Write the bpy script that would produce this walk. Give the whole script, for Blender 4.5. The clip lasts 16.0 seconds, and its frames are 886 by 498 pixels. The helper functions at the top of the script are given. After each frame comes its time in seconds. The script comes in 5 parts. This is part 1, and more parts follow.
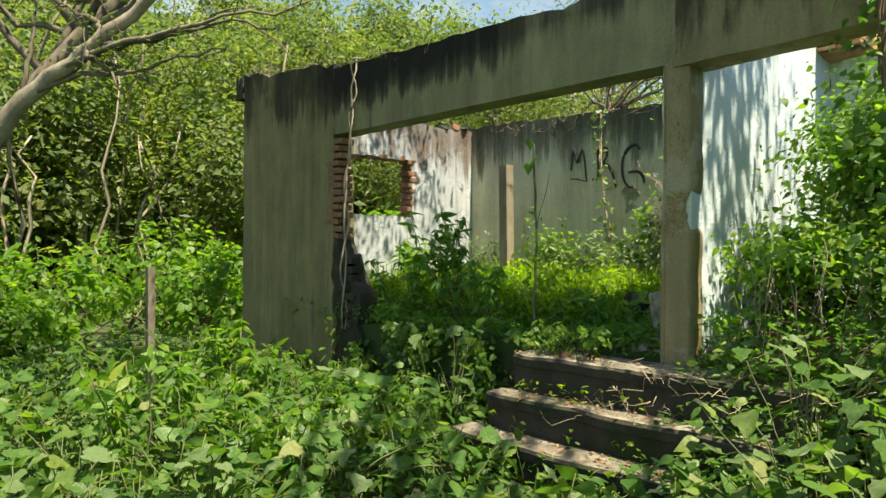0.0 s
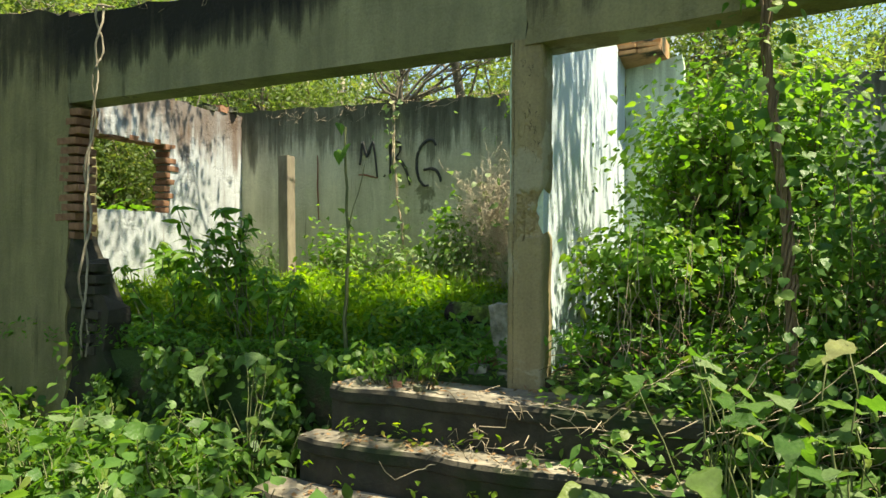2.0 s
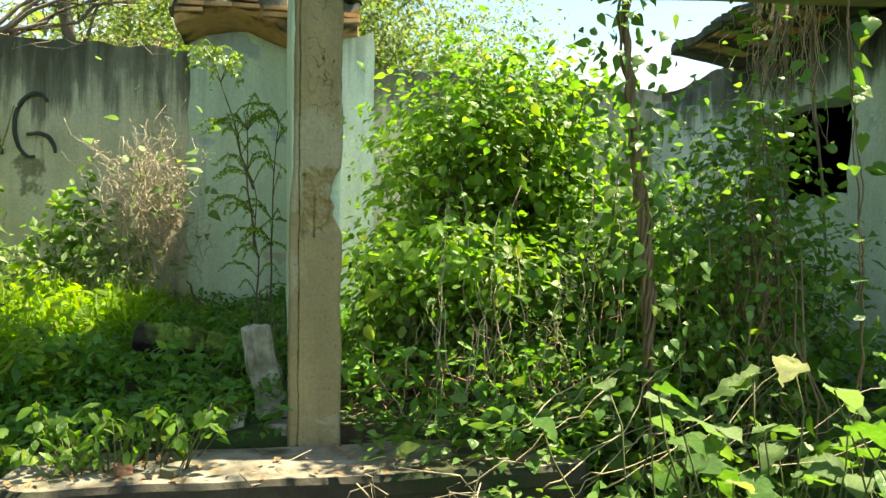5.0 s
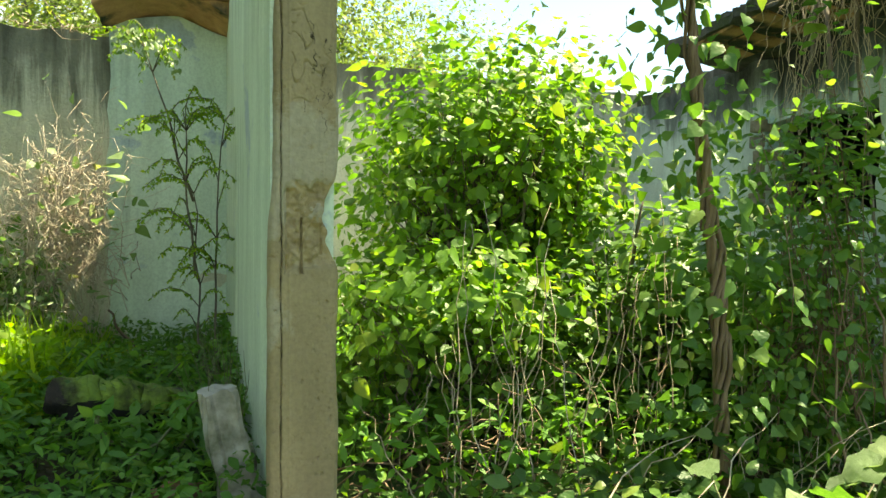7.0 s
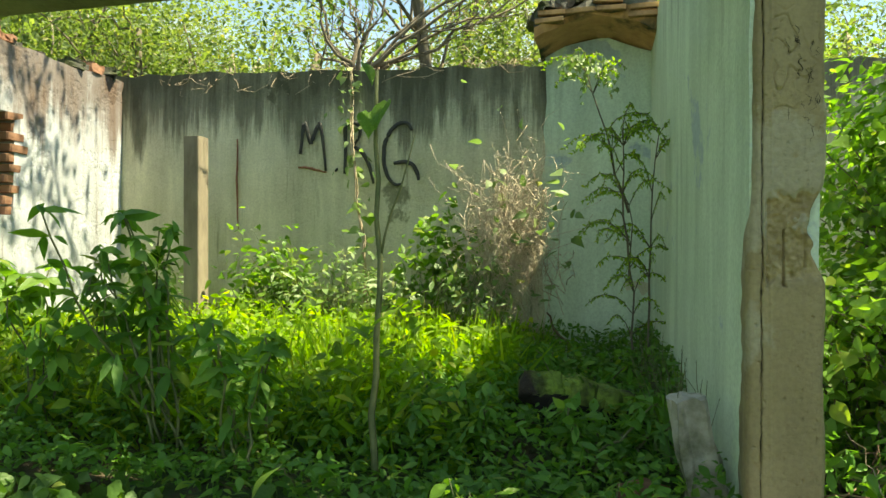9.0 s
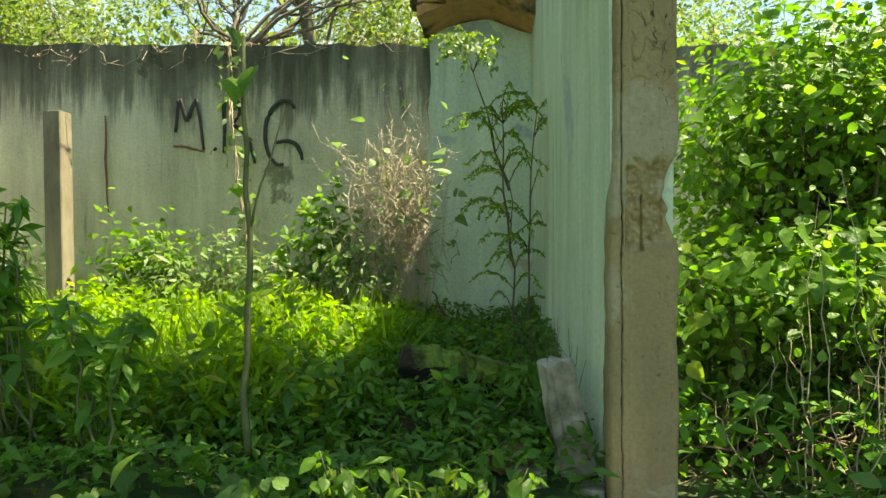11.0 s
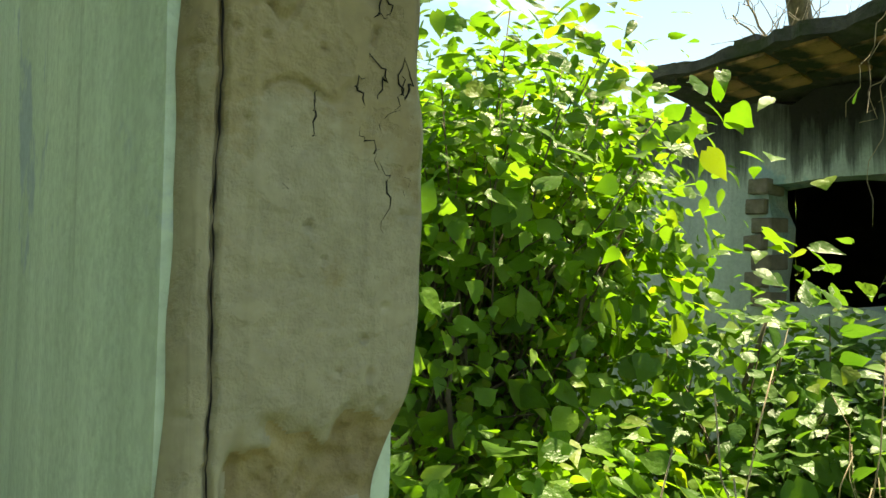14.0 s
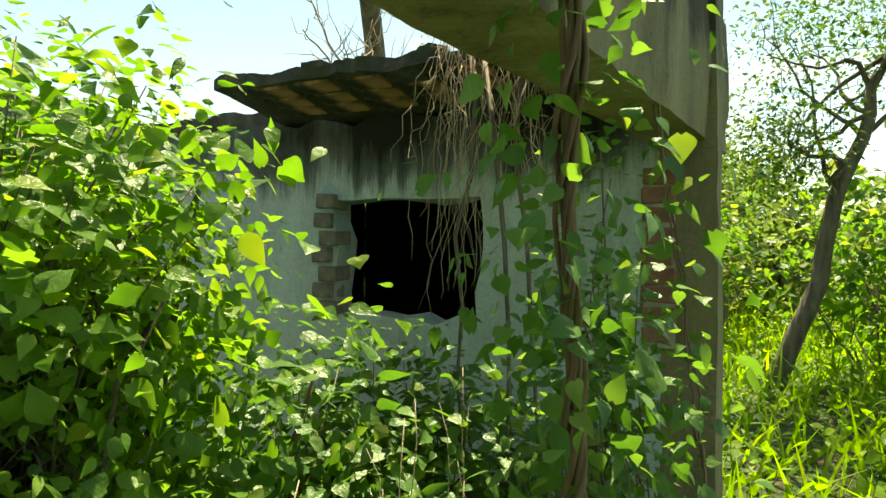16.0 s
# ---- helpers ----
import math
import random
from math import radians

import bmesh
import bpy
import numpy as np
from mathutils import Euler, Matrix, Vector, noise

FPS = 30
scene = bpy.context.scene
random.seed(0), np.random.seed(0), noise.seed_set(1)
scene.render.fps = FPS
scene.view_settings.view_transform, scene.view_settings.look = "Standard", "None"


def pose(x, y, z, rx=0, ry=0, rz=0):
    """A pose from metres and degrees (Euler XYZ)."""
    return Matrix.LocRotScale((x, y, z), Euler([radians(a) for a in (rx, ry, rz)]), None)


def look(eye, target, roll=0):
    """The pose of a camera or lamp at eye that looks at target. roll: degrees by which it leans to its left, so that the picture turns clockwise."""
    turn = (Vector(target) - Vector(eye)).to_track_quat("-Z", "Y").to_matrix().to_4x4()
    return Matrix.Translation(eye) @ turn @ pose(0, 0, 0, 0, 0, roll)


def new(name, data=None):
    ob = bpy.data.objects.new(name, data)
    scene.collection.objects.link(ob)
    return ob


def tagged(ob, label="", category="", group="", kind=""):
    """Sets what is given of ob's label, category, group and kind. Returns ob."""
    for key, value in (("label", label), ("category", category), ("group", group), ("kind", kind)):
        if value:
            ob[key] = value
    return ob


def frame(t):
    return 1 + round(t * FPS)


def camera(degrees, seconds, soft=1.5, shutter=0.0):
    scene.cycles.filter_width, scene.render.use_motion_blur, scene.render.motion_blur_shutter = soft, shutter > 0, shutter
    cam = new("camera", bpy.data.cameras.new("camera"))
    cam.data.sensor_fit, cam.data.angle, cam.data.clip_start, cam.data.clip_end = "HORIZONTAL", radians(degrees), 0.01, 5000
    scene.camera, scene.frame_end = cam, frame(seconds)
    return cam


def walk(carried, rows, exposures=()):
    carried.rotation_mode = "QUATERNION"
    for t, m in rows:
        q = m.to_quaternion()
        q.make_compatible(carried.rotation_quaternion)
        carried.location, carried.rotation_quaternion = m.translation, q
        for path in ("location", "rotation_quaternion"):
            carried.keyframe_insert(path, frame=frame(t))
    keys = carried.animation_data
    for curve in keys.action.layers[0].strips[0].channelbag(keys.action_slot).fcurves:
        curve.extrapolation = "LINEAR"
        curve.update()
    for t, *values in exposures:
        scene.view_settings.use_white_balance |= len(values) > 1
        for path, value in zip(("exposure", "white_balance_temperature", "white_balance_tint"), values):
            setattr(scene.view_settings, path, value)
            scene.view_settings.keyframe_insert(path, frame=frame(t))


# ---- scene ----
cam = camera(64.9, 16.0)
PATH = [
    (0, (2.506, -4.479, 1.53), (1.052, -3.106, 1.543), 0.3),
    (0.5, (2.177, -4.316, 1.599), (0.921, -2.76, 1.607), 0.2),
    (1, (1.994, -4.197, 1.637), (1.016, -2.452, 1.639), -0.1),
    (1.5, (1.75, -4.023, 1.62), (0.835, -2.244, 1.63), 0.2),
    (2, (1.49, -3.964, 1.57), (0.612, -2.167, 1.587), 0.3),
    (2.5, (1.148, -3.951, 1.575), (0.394, -2.098, 1.583), 0.6),
    (3, (0.823, -3.825, 1.594), (0.174, -1.933, 1.609), 0.3),
    (3.5, (0.598, -3.586, 1.604), (0.046, -1.664, 1.598), 0.1),
    (4, (0.423, -3.42, 1.581), (-0.047, -1.476, 1.589), 0.4),
    (4.5, (0.263, -3.253, 1.606), (0.231, -1.254, 1.631), 0.5),
    (4.7, (0.203, -3.176, 1.595), (0.369, -1.183, 1.609), 0.3),
    (6.8, (-0.073, -2.316, 1.717), (0.55, -0.415, 1.737), 0.3),
    (7, (-0.098, -2.296, 1.716), (0.457, -0.375, 1.736), -0.1),
    (7.5, (-0.157, -2.306, 1.73), (-0.03, -0.31, 1.756), -0.3),
    (8, (-0.203, -2.328, 1.724), (-0.322, -0.331, 1.752), 0.4),
    (8.5, (-0.286, -2.343, 1.715), (-0.61, -0.37, 1.752), 0.7),
    (9, (-0.387, -2.382, 1.726), (-0.899, -0.449, 1.762), 0.7),
    (9.2, (-0.413, -2.403, 1.731), (-0.979, -0.485, 1.774), 0.8),
    (11.3, (-0.243, -2.297, 1.619), (-0.372, -0.301, 1.62), 0.5),
    (11.5, (-0.08, -2.2, 1.524), (-0.131, -0.202, 1.577), 1.0),
    (12, (-0.052, -1.735, 1.619), (0.186, 0.251, 1.602), 0.4),
    (12.5, (-0.061, -1.259, 1.638), (0.087, 0.735, 1.67), 1.6),
    (13, (-0.06, -0.95, 1.886), (0.36, 1.003, 1.912), 0.8),
    (13.5, (-0.08, -0.755, 2.0), (0.642, 1.11, 2.045), 0.4),
    (14, (-0.114, -0.529, 2.07), (0.963, 1.154, 2.163), 0.9),
    (14.5, (-0.152, -0.37, 2.115), (1.172, 1.126, 2.196), 0.8),
    (15, (-0.126, -0.485, 2.195), (1.548, 0.607, 2.258), -0.2),
    (15.5, (0.1, -0.624, 2.127), (1.904, 0.239, 2.191), 0.2),
    (16, (0.036, -0.553, 2.344), (1.851, 0.287, 2.34), 0.1),
]
EXPOSURES = [(0, 1.2, 8500, -2), (2, 1.35, 8500, -4), (3.5, 1.6, 8600, -6), (4.7, 1.85, 8900, -5), (7, 2.1, 9100, -3), (9, 1.70, 9300, -8), (11.3, 1.80, 9300, -7), (12.5, 2.27, 9600, -4), (13.5, 1.95, 9900, -5), (14, 1.7, 9900, -6), (14.5, 1.75, 9300, -7), (15, 1.7, 9200, -8), (15.5, 1.6, 10000, -9), (16, 1.55, 9900, -8)]
walk(cam, [(t, look(eye, target, roll)) for t, eye, target, roll in PATH], EXPOSURES)

# ---- world and sun ----
SUN = Vector((0.4, 0.03, 0.9)).normalized()
world = bpy.data.worlds.new("world")
scene.world = world
world.use_nodes = True
wn, wl = world.node_tree.nodes, world.node_tree.links
wn.clear()
sky = wn.new("ShaderNodeTexSky")
sky.sky_type = "NISHITA"
sky.sun_disc = False
sky.sun_elevation = math.asin(SUN.z)
sky.sun_rotation = math.atan2(SUN.x, SUN.y)
sky.dust_density = 0.15
sky.air_density = 0.8
wtc = wn.new("ShaderNodeTexCoord")
wmap = wn.new("ShaderNodeMapping")
wmap.inputs["Scale"].default_value = (2.2, 2.2, 5.0)
wnoise = wn.new("ShaderNodeTexNoise")
wnoise.inputs["Scale"].default_value = 1.6
wnoise.inputs["Detail"].default_value = 7
wramp = wn.new("ShaderNodeValToRGB")
wramp.color_ramp.elements[0].position, wramp.color_ramp.elements[1].position = 0.56, 0.72
wmix = wn.new("ShaderNodeMixRGB")
wmix.inputs["Color2"].default_value = (3.6, 3.8, 4.1, 1)
wbg = wn.new("ShaderNodeBackground")
wbg.inputs["Strength"].default_value = 0.12
wout = wn.new("ShaderNodeOutputWorld")
wl.new(wtc.outputs["Generated"], wmap.inputs["Vector"])
wl.new(wmap.outputs["Vector"], wnoise.inputs["Vector"])
wl.new(wnoise.outputs["Fac"], wramp.inputs["Fac"])
wl.new(wramp.outputs["Color"], wmix.inputs["Fac"])
wl.new(sky.outputs["Color"], wmix.inputs["Color1"])
wl.new(wmix.outputs["Color"], wbg.inputs["Color"])
wl.new(wbg.outputs["Background"], wout.inputs["Surface"])
sun_data = bpy.data.lights.new("sun", "SUN")
sun_data.energy = 5.0
sun_data.angle = radians(0.5)
sun_data.color = (1.0, 0.96, 0.89)
sun = new("sun", sun_data)
sun.matrix_world = look(SUN * 40, (0, 0, 0))


# ---- materials ----
def material(name):
    m = bpy.data.materials.new(name)
    m.use_nodes = True
    nt = m.node_tree
    nt.nodes.clear()
    out = nt.nodes.new("ShaderNodeOutputMaterial")
    bsdf = nt.nodes.new("ShaderNodeBsdfPrincipled")
    nt.links.new(bsdf.outputs[0], out.inputs[0])
    return m, nt, bsdf, out


def ramp(nt, fac, stops):
    r = nt.nodes.new("ShaderNodeValToRGB")
    els = r.color_ramp.elements
    while len(els) < len(stops):
        els.new(0.5)
    for e, (p, c) in zip(els, stops):
        e.position = p
        e.color = (*c, 1) if len(c) == 3 else c
    nt.links.new(fac, r.inputs["Fac"])
    return r.outputs["Color"]


def noise_tex(nt, scale, detail=6, stretch=(1, 1, 1), rough=0.6, distort=0.0, shift=(0, 0, 0)):
    tc = nt.nodes.new("ShaderNodeTexCoord")
    mp = nt.nodes.new("ShaderNodeMapping")
    mp.inputs["Scale"].default_value = stretch
    mp.inputs["Location"].default_value = shift
    nt.links.new(tc.outputs["Object"], mp.inputs["Vector"])
    n = nt.nodes.new("ShaderNodeTexNoise")
    n.inputs["Scale"].default_value = scale
    n.inputs["Detail"].default_value = detail
    n.inputs["Roughness"].default_value = rough
    n.inputs["Distortion"].default_value = distort
    nt.links.new(mp.outputs["Vector"], n.inputs["Vector"])
    return n.outputs["Fac"]


def mix(nt, fac, a, b, mode="MIX"):
    x = nt.nodes.new("ShaderNodeMixRGB")
    x.blend_type = mode
    for sock, v in (("Fac", fac), ("Color1", a), ("Color2", b)):
        if isinstance(v, (int, float)):
            x.inputs[sock].default_value = v
        elif isinstance(v, tuple):
            x.inputs[sock].default_value = (*v, 1)
        else:
            nt.links.new(v, x.inputs[sock])
    return x.outputs["Color"]


def bump(nt, bsdf, height, strength=0.4, dist=0.01):
    b = nt.nodes.new("ShaderNodeBump")
    b.inputs["Strength"].default_value = strength
    b.inputs["Distance"].default_value = dist
    nt.links.new(height, b.inputs["Height"])
    nt.links.new(b.outputs["Normal"], bsdf.inputs["Normal"])


def height_fac(nt, lo, hi):
    """0 at height lo to 1 at hi, in the object's own metres."""
    tc = nt.nodes.new("ShaderNodeTexCoord")
    sep = nt.nodes.new("ShaderNodeSeparateXYZ")
    nt.links.new(tc.outputs["Object"], sep.inputs[0])
    mr = nt.nodes.new("ShaderNodeMapRange")
    mr.inputs["From Min"].default_value, mr.inputs["From Max"].default_value = lo, hi
    nt.links.new(sep.outputs["Z"], mr.inputs["Value"])
    return mr.outputs[0]


def math_node(nt, op, a, b):
    n = nt.nodes.new("ShaderNodeMath")
    n.operation = op
    n.use_clamp = True
    for k, v in enumerate((a, b)):
        if isinstance(v, (int, float)):
            n.inputs[k].default_value = v
        else:
            nt.links.new(v, n.inputs[k])
    return n.outputs[0]


def nt_scale(nt, a, gain, shift):
    n = nt.nodes.new("ShaderNodeMath")
    n.operation = "MULTIPLY_ADD"
    nt.links.new(a, n.inputs[0])
    n.inputs[1].default_value, n.inputs[2].default_value = gain, shift
    return n.outputs[0]


def plaster(name, light, dark, mould=(0.03, 0.03, 0.025), top=(2.4, 3.6), mould_amount=1.0, under=None, patch=0.62, mottle=0.5, relief=0.7, stretch_x=None):
    """Old lime plaster: mottled paint, dark mould that runs down from the wall's head in streaks, lost patches."""
    m, nt, bsdf, out = material(name)
    col = ramp(nt, noise_tex(nt, 2.2, 8), [(0.5 - mottle / 2, dark), (0.5 + mottle / 2, light)])
    streak = noise_tex(nt, 5.0, 5, (1, 1, 0.12), 0.65, 0.3)
    col = mix(nt, 0.35, col, ramp(nt, streak, [(0.35, tuple(c * 0.55 for c in dark)), (0.65, light)]))
    if under:
        lost = ramp(nt, noise_tex(nt, 1.3, 9, (1, 1, 1), 0.65, 0.2, (3, 7, 1)), [(patch, (0, 0, 0)), (patch + 0.03, (1, 1, 1))])
        col = mix(nt, lost, col, mix(nt, noise_tex(nt, 14, 4), tuple(c * 0.7 for c in under), under))
    hf = height_fac(nt, *top)
    run = math_node(nt, "ADD", hf, nt_scale(nt, noise_tex(nt, 6.5, 7, (1, 1, 0.07), 0.7, 0.3, (5, 2, 0)), 2.2, -1.2))
    blot = math_node(nt, "MULTIPLY", run, ramp(nt, noise_tex(nt, 1.1, 6, (1, 1, 0.5), 0.6, 0.0, (9, 0, 4)), [(0.35, (0.15,) * 3), (0.6, (1, 1, 1))]))
    if stretch_x:
        tc = nt.nodes.new("ShaderNodeTexCoord")
        sep = nt.nodes.new("ShaderNodeSeparateXYZ")
        nt.links.new(tc.outputs["Object"], sep.inputs[0])
        mr = nt.nodes.new("ShaderNodeMapRange")
        mr.inputs["From Min"].default_value, mr.inputs["From Max"].default_value = stretch_x[1], stretch_x[0]
        nt.links.new(sep.outputs["X"], mr.inputs["Value"])
        blot = math_node(nt, "MULTIPLY", run, math_node(nt, "ADD", mr.outputs[0], math_node(nt, "MULTIPLY", blot, 0.5)))
    mfac = ramp(nt, blot, [(0.07, (0, 0, 0)), (0.3, (0.75 * mould_amount,) * 3), (0.7, (mould_amount,) * 3)])
    col = mix(nt, mfac, col, mould)
    speck = ramp(nt, noise_tex(nt, 60, 3), [(0.35, (0.75,) * 3), (0.6, (1, 1, 1))])
    col = mix(nt, 0.6, col, speck, "MULTIPLY")
    nt.links.new(col, bsdf.inputs["Base Color"])
    bsdf.inputs["Roughness"].default_value = 0.92
    bump(nt, bsdf, math_node(nt, "ADD", noise_tex(nt, 26, 8), noise_tex(nt, 3.5, 6)), relief, 0.025)
    return m


def simple(name, c1, c2, scale=8, rough=0.9, bscale=30, bstr=0.5, bdist=0.01, stretch=(1, 1, 1), moss=None, moss_at=0.55):
    m, nt, bsdf, out = material(name)
    col = ramp(nt, noise_tex(nt, scale, 8, stretch, 0.65, 0.2), [(0.3, c1), (0.7, c2)])
    if moss:
        fac = ramp(nt, noise_tex(nt, 2.6, 7, (1, 1, 1), 0.6, 0, (4, 4, 4)), [(moss_at - 0.06, (0, 0, 0)), (moss_at + 0.06, (1, 1, 1))])
        col = mix(nt, fac, col, moss)
    info = nt.nodes.new("ShaderNodeObjectInfo")
    geo = nt.nodes.new("ShaderNodeNewGeometry")
    v = math_node(nt, "MULTIPLY", info.outputs["Random"], 0.5)
    v = math_node(nt, "ADD", v, math_node(nt, "MULTIPLY", geo.outputs["Random Per Island"], 0.5))
    col = mix(nt, 1.0, col, ramp(nt, v, [(0.0, (0.72,) * 3), (1.0, (1.15,) * 3)]), "MULTIPLY")
    nt.links.new(col, bsdf.inputs["Base Color"])
    bsdf.inputs["Roughness"].default_value = rough
    bump(nt, bsdf, noise_tex(nt, bscale, 8, stretch), bstr, bdist)
    return m


def leafy(name, dark, mid, light, trans=0.45, rough=0.42, veins=0.0, tint=(1.25, 1.3, 0.5)):
    """A leaf: glossy skin over a body that lets sunlight through."""
    m, nt, bsdf, out = material(name)
    geo = nt.nodes.new("ShaderNodeNewGeometry")
    info = nt.nodes.new("ShaderNodeObjectInfo")
    rnd = math_node(nt, "FRACT", nt_add(nt, geo.outputs["Random Per Island"], info.outputs["Random"]), 0)
    col = ramp(nt, rnd, [(0.0, dark), (0.45, mid), (0.88, light), (1.0, (light[0] * 1.5, light[1] * 1.05, light[2] * 0.8))])
    col = mix(nt, 0.35, col, ramp(nt, noise_tex(nt, 9, 5), [(0.3, tuple(c * 0.55 for c in dark)), (0.7, light)]))
    nt.links.new(col, bsdf.inputs["Base Color"])
    bsdf.inputs["Roughness"].default_value = rough
    bsdf.inputs["Specular IOR Level"].default_value = 0.4
    bump(nt, bsdf, noise_tex(nt, 42, 3), 0.55, 0.012)
    tr = nt.nodes.new("ShaderNodeBsdfTranslucent")
    tcol = mix(nt, 1.0, col, tint, "MULTIPLY")
    nt.links.new(tcol, tr.inputs["Color"])
    ms = nt.nodes.new("ShaderNodeMixShader")
    ms.inputs[0].default_value = trans
    nt.links.new(bsdf.outputs[0], ms.inputs[1])
    nt.links.new(tr.outputs[0], ms.inputs[2])
    nt.links.new(ms.outputs[0], out.inputs[0])
    return m


def nt_add(nt, a, b):
    n = nt.nodes.new("ShaderNodeMath")
    n.operation = "ADD"
    nt.links.new(a, n.inputs[0])
    nt.links.new(b, n.inputs[1])
    return n.outputs[0]


M_FACADE = plaster("facade_render", (0.34, 0.29, 0.15), (0.16, 0.135, 0.072), (0.014, 0.011, 0.008), (2.9, 3.55), 1.0, (0.27, 0.23, 0.15), 0.7)
M_BEAM = plaster("beam_render", (0.33, 0.3, 0.17), (0.16, 0.145, 0.085), (0.011, 0.009, 0.007), (3.02, 3.42), 1.0, (0.3, 0.26, 0.17), 0.68, stretch_x=(-1.9, -1.2))
M_PILLAR = plaster("pillar_render", (0.39, 0.305, 0.165), (0.235, 0.178, 0.095), (0.06, 0.05, 0.03), (2.6, 4.4), 0.7, (0.42, 0.36, 0.24), 0.53, mottle=0.3, relief=0.55)
M_WHITE = plaster("limewash", (0.6, 0.63, 0.69), (0.43, 0.44, 0.47), (0.13, 0.075, 0.05), (2.55, 3.3), 0.95, (0.42, 0.33, 0.27), 0.7)
M_BACK = plaster("back_render", (0.74, 0.7, 0.52), (0.46, 0.43, 0.3), (0.04, 0.04, 0.022), (2.62, 3.5), 0.92, (0.27, 0.26, 0.17), 0.62)
M_MINT = plaster("mint_paint", (0.72, 0.82, 0.66), (0.56, 0.67, 0.51), (0.1, 0.12, 0.07), (3.0, 5.0), 0.5, (0.5, 0.6, 0.62), 0.6, relief=0.35)
M_BLUE = plaster("pale_blue_paint", (0.62, 0.7, 0.66), (0.45, 0.54, 0.5), (0.018, 0.018, 0.015), (2.55, 2.98), 1.0, (0.42, 0.6, 0.64), 0.62)
M_PALE = plaster("pale_paint", (0.7, 0.79, 0.87), (0.58, 0.66, 0.73), (0.12, 0.11, 0.09), (3.2, 4.6), 0.6, (0.55, 0.6, 0.62), 0.66)
M_DARK = simple("shaded_room_plaster", (0.1, 0.09, 0.08), (0.16, 0.15, 0.13))
M_BRICK = simple("brick", (0.2, 0.085, 0.05), (0.36, 0.19, 0.12), 14, 0.9, 50, 0.6)
M_TILE = simple("roof_brick", (0.4, 0.2, 0.09), (0.6, 0.34, 0.16), 10, 0.9, 50, 0.6, moss=(0.03, 0.035, 0.015), moss_at=0.55)
M_MORTAR = simple("mortar", (0.3, 0.27, 0.22), (0.48, 0.44, 0.38), 20, 0.95, 60, 0.6)
M_ROOF = simple("weathered_roof_concrete", (0.03, 0.03, 0.026), (0.16, 0.15, 0.13), 7, 0.95, 40, 0.8, 0.02, moss=(0.05, 0.065, 0.02))
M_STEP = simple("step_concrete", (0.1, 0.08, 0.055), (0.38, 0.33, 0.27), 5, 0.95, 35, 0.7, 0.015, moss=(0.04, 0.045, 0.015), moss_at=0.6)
# near-black concrete: carries the step risers' shade; also colours the front wall stub
M_RISER = simple("dark_concrete", (0.02, 0.017, 0.013), (0.07, 0.06, 0.045), 5, 0.95, 35, 0.7, 0.015, moss=(0.02, 0.03, 0.01))
M_BLOCK = simple("broken_concrete", (0.3, 0.28, 0.24), (0.52, 0.49, 0.42), 6, 0.95, 40, 0.8, 0.015, moss=(0.09, 0.095, 0.05), moss_at=0.52)
M_CAVITY = simple("crumbling_core", (0.24, 0.175, 0.085), (0.44, 0.34, 0.18), 18, 0.95, 60, 0.9, 0.008)
M_NEARBLACK = simple("near_black", (0.006, 0.005, 0.004), (0.02, 0.016, 0.012), 12, 1.0)
M_SOIL = simple("leaf_litter_soil", (0.035, 0.026, 0.015), (0.12, 0.09, 0.05), 9, 1.0, 30, 0.9, 0.03, moss=(0.04, 0.075, 0.018), moss_at=0.44)
M_BARK = simple("bark", (0.07, 0.055, 0.04), (0.24, 0.2, 0.15), 12, 0.95, 22, 0.9, 0.02, (1, 1, 0.25))
M_PALEBARK = simple("pale_bark", (0.2, 0.16, 0.12), (0.45, 0.38, 0.3), 8, 0.95, 22, 0.9, 0.02, (1, 1, 0.25))
M_VINE = simple("woody_vine", (0.1, 0.06, 0.035), (0.3, 0.2, 0.13), 14, 0.95, 30, 0.9, 0.01, (1, 1, 0.2))
M_DEAD = simple("dry_stalks", (0.29, 0.21, 0.14), (0.58, 0.48, 0.36), 10, 0.95)
M_STRAW = simple("bleached_stalks", (0.42, 0.33, 0.24), (0.72, 0.62, 0.5), 10, 0.95)
M_MOSSLOG = simple("mossy_log", (0.11, 0.18, 0.026), (0.28, 0.39, 0.055), 9, 1.0, 30, 0.9, 0.03, moss=(0.03, 0.022, 0.016), moss_at=0.54)
M_STEM = simple("green_stem", (0.07, 0.09, 0.03), (0.16, 0.17, 0.07), 10, 0.7)
M_POST = simple("weathered_post", (0.17, 0.135, 0.1), (0.32, 0.27, 0.2), 7, 0.95, 30, 0.8, 0.01, (1, 1, 0.3))
M_PAINT = simple("black_spray_paint", (0.02, 0.02, 0.02), (0.06, 0.06, 0.055), 20, 0.8)
M_REDPAINT = simple("rust_stain", (0.2, 0.07, 0.04), (0.3, 0.13, 0.08), 20, 0.9)
M_LITTER = simple("dry_leaf", (0.16, 0.08, 0.035), (0.36, 0.22, 0.11), 10, 0.9)
L_HEART = leafy("vine_leaf", (0.05, 0.14, 0.032), (0.095, 0.22, 0.045), (0.19, 0.32, 0.09), 0.52, 0.38)
L_BRUSH = leafy("shrub_leaf", (0.06, 0.16, 0.026), (0.13, 0.28, 0.04), (0.24, 0.39, 0.08), 0.6, 0.38, tint=(1.25, 1.35, 0.5))
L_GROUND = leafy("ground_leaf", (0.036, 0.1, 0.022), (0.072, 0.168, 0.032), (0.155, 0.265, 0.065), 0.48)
L_GRASS = leafy("grass", (0.1, 0.21, 0.022), (0.19, 0.34, 0.034), (0.33, 0.47, 0.07), 0.62, 0.5, tint=(1.3, 1.4, 0.45))
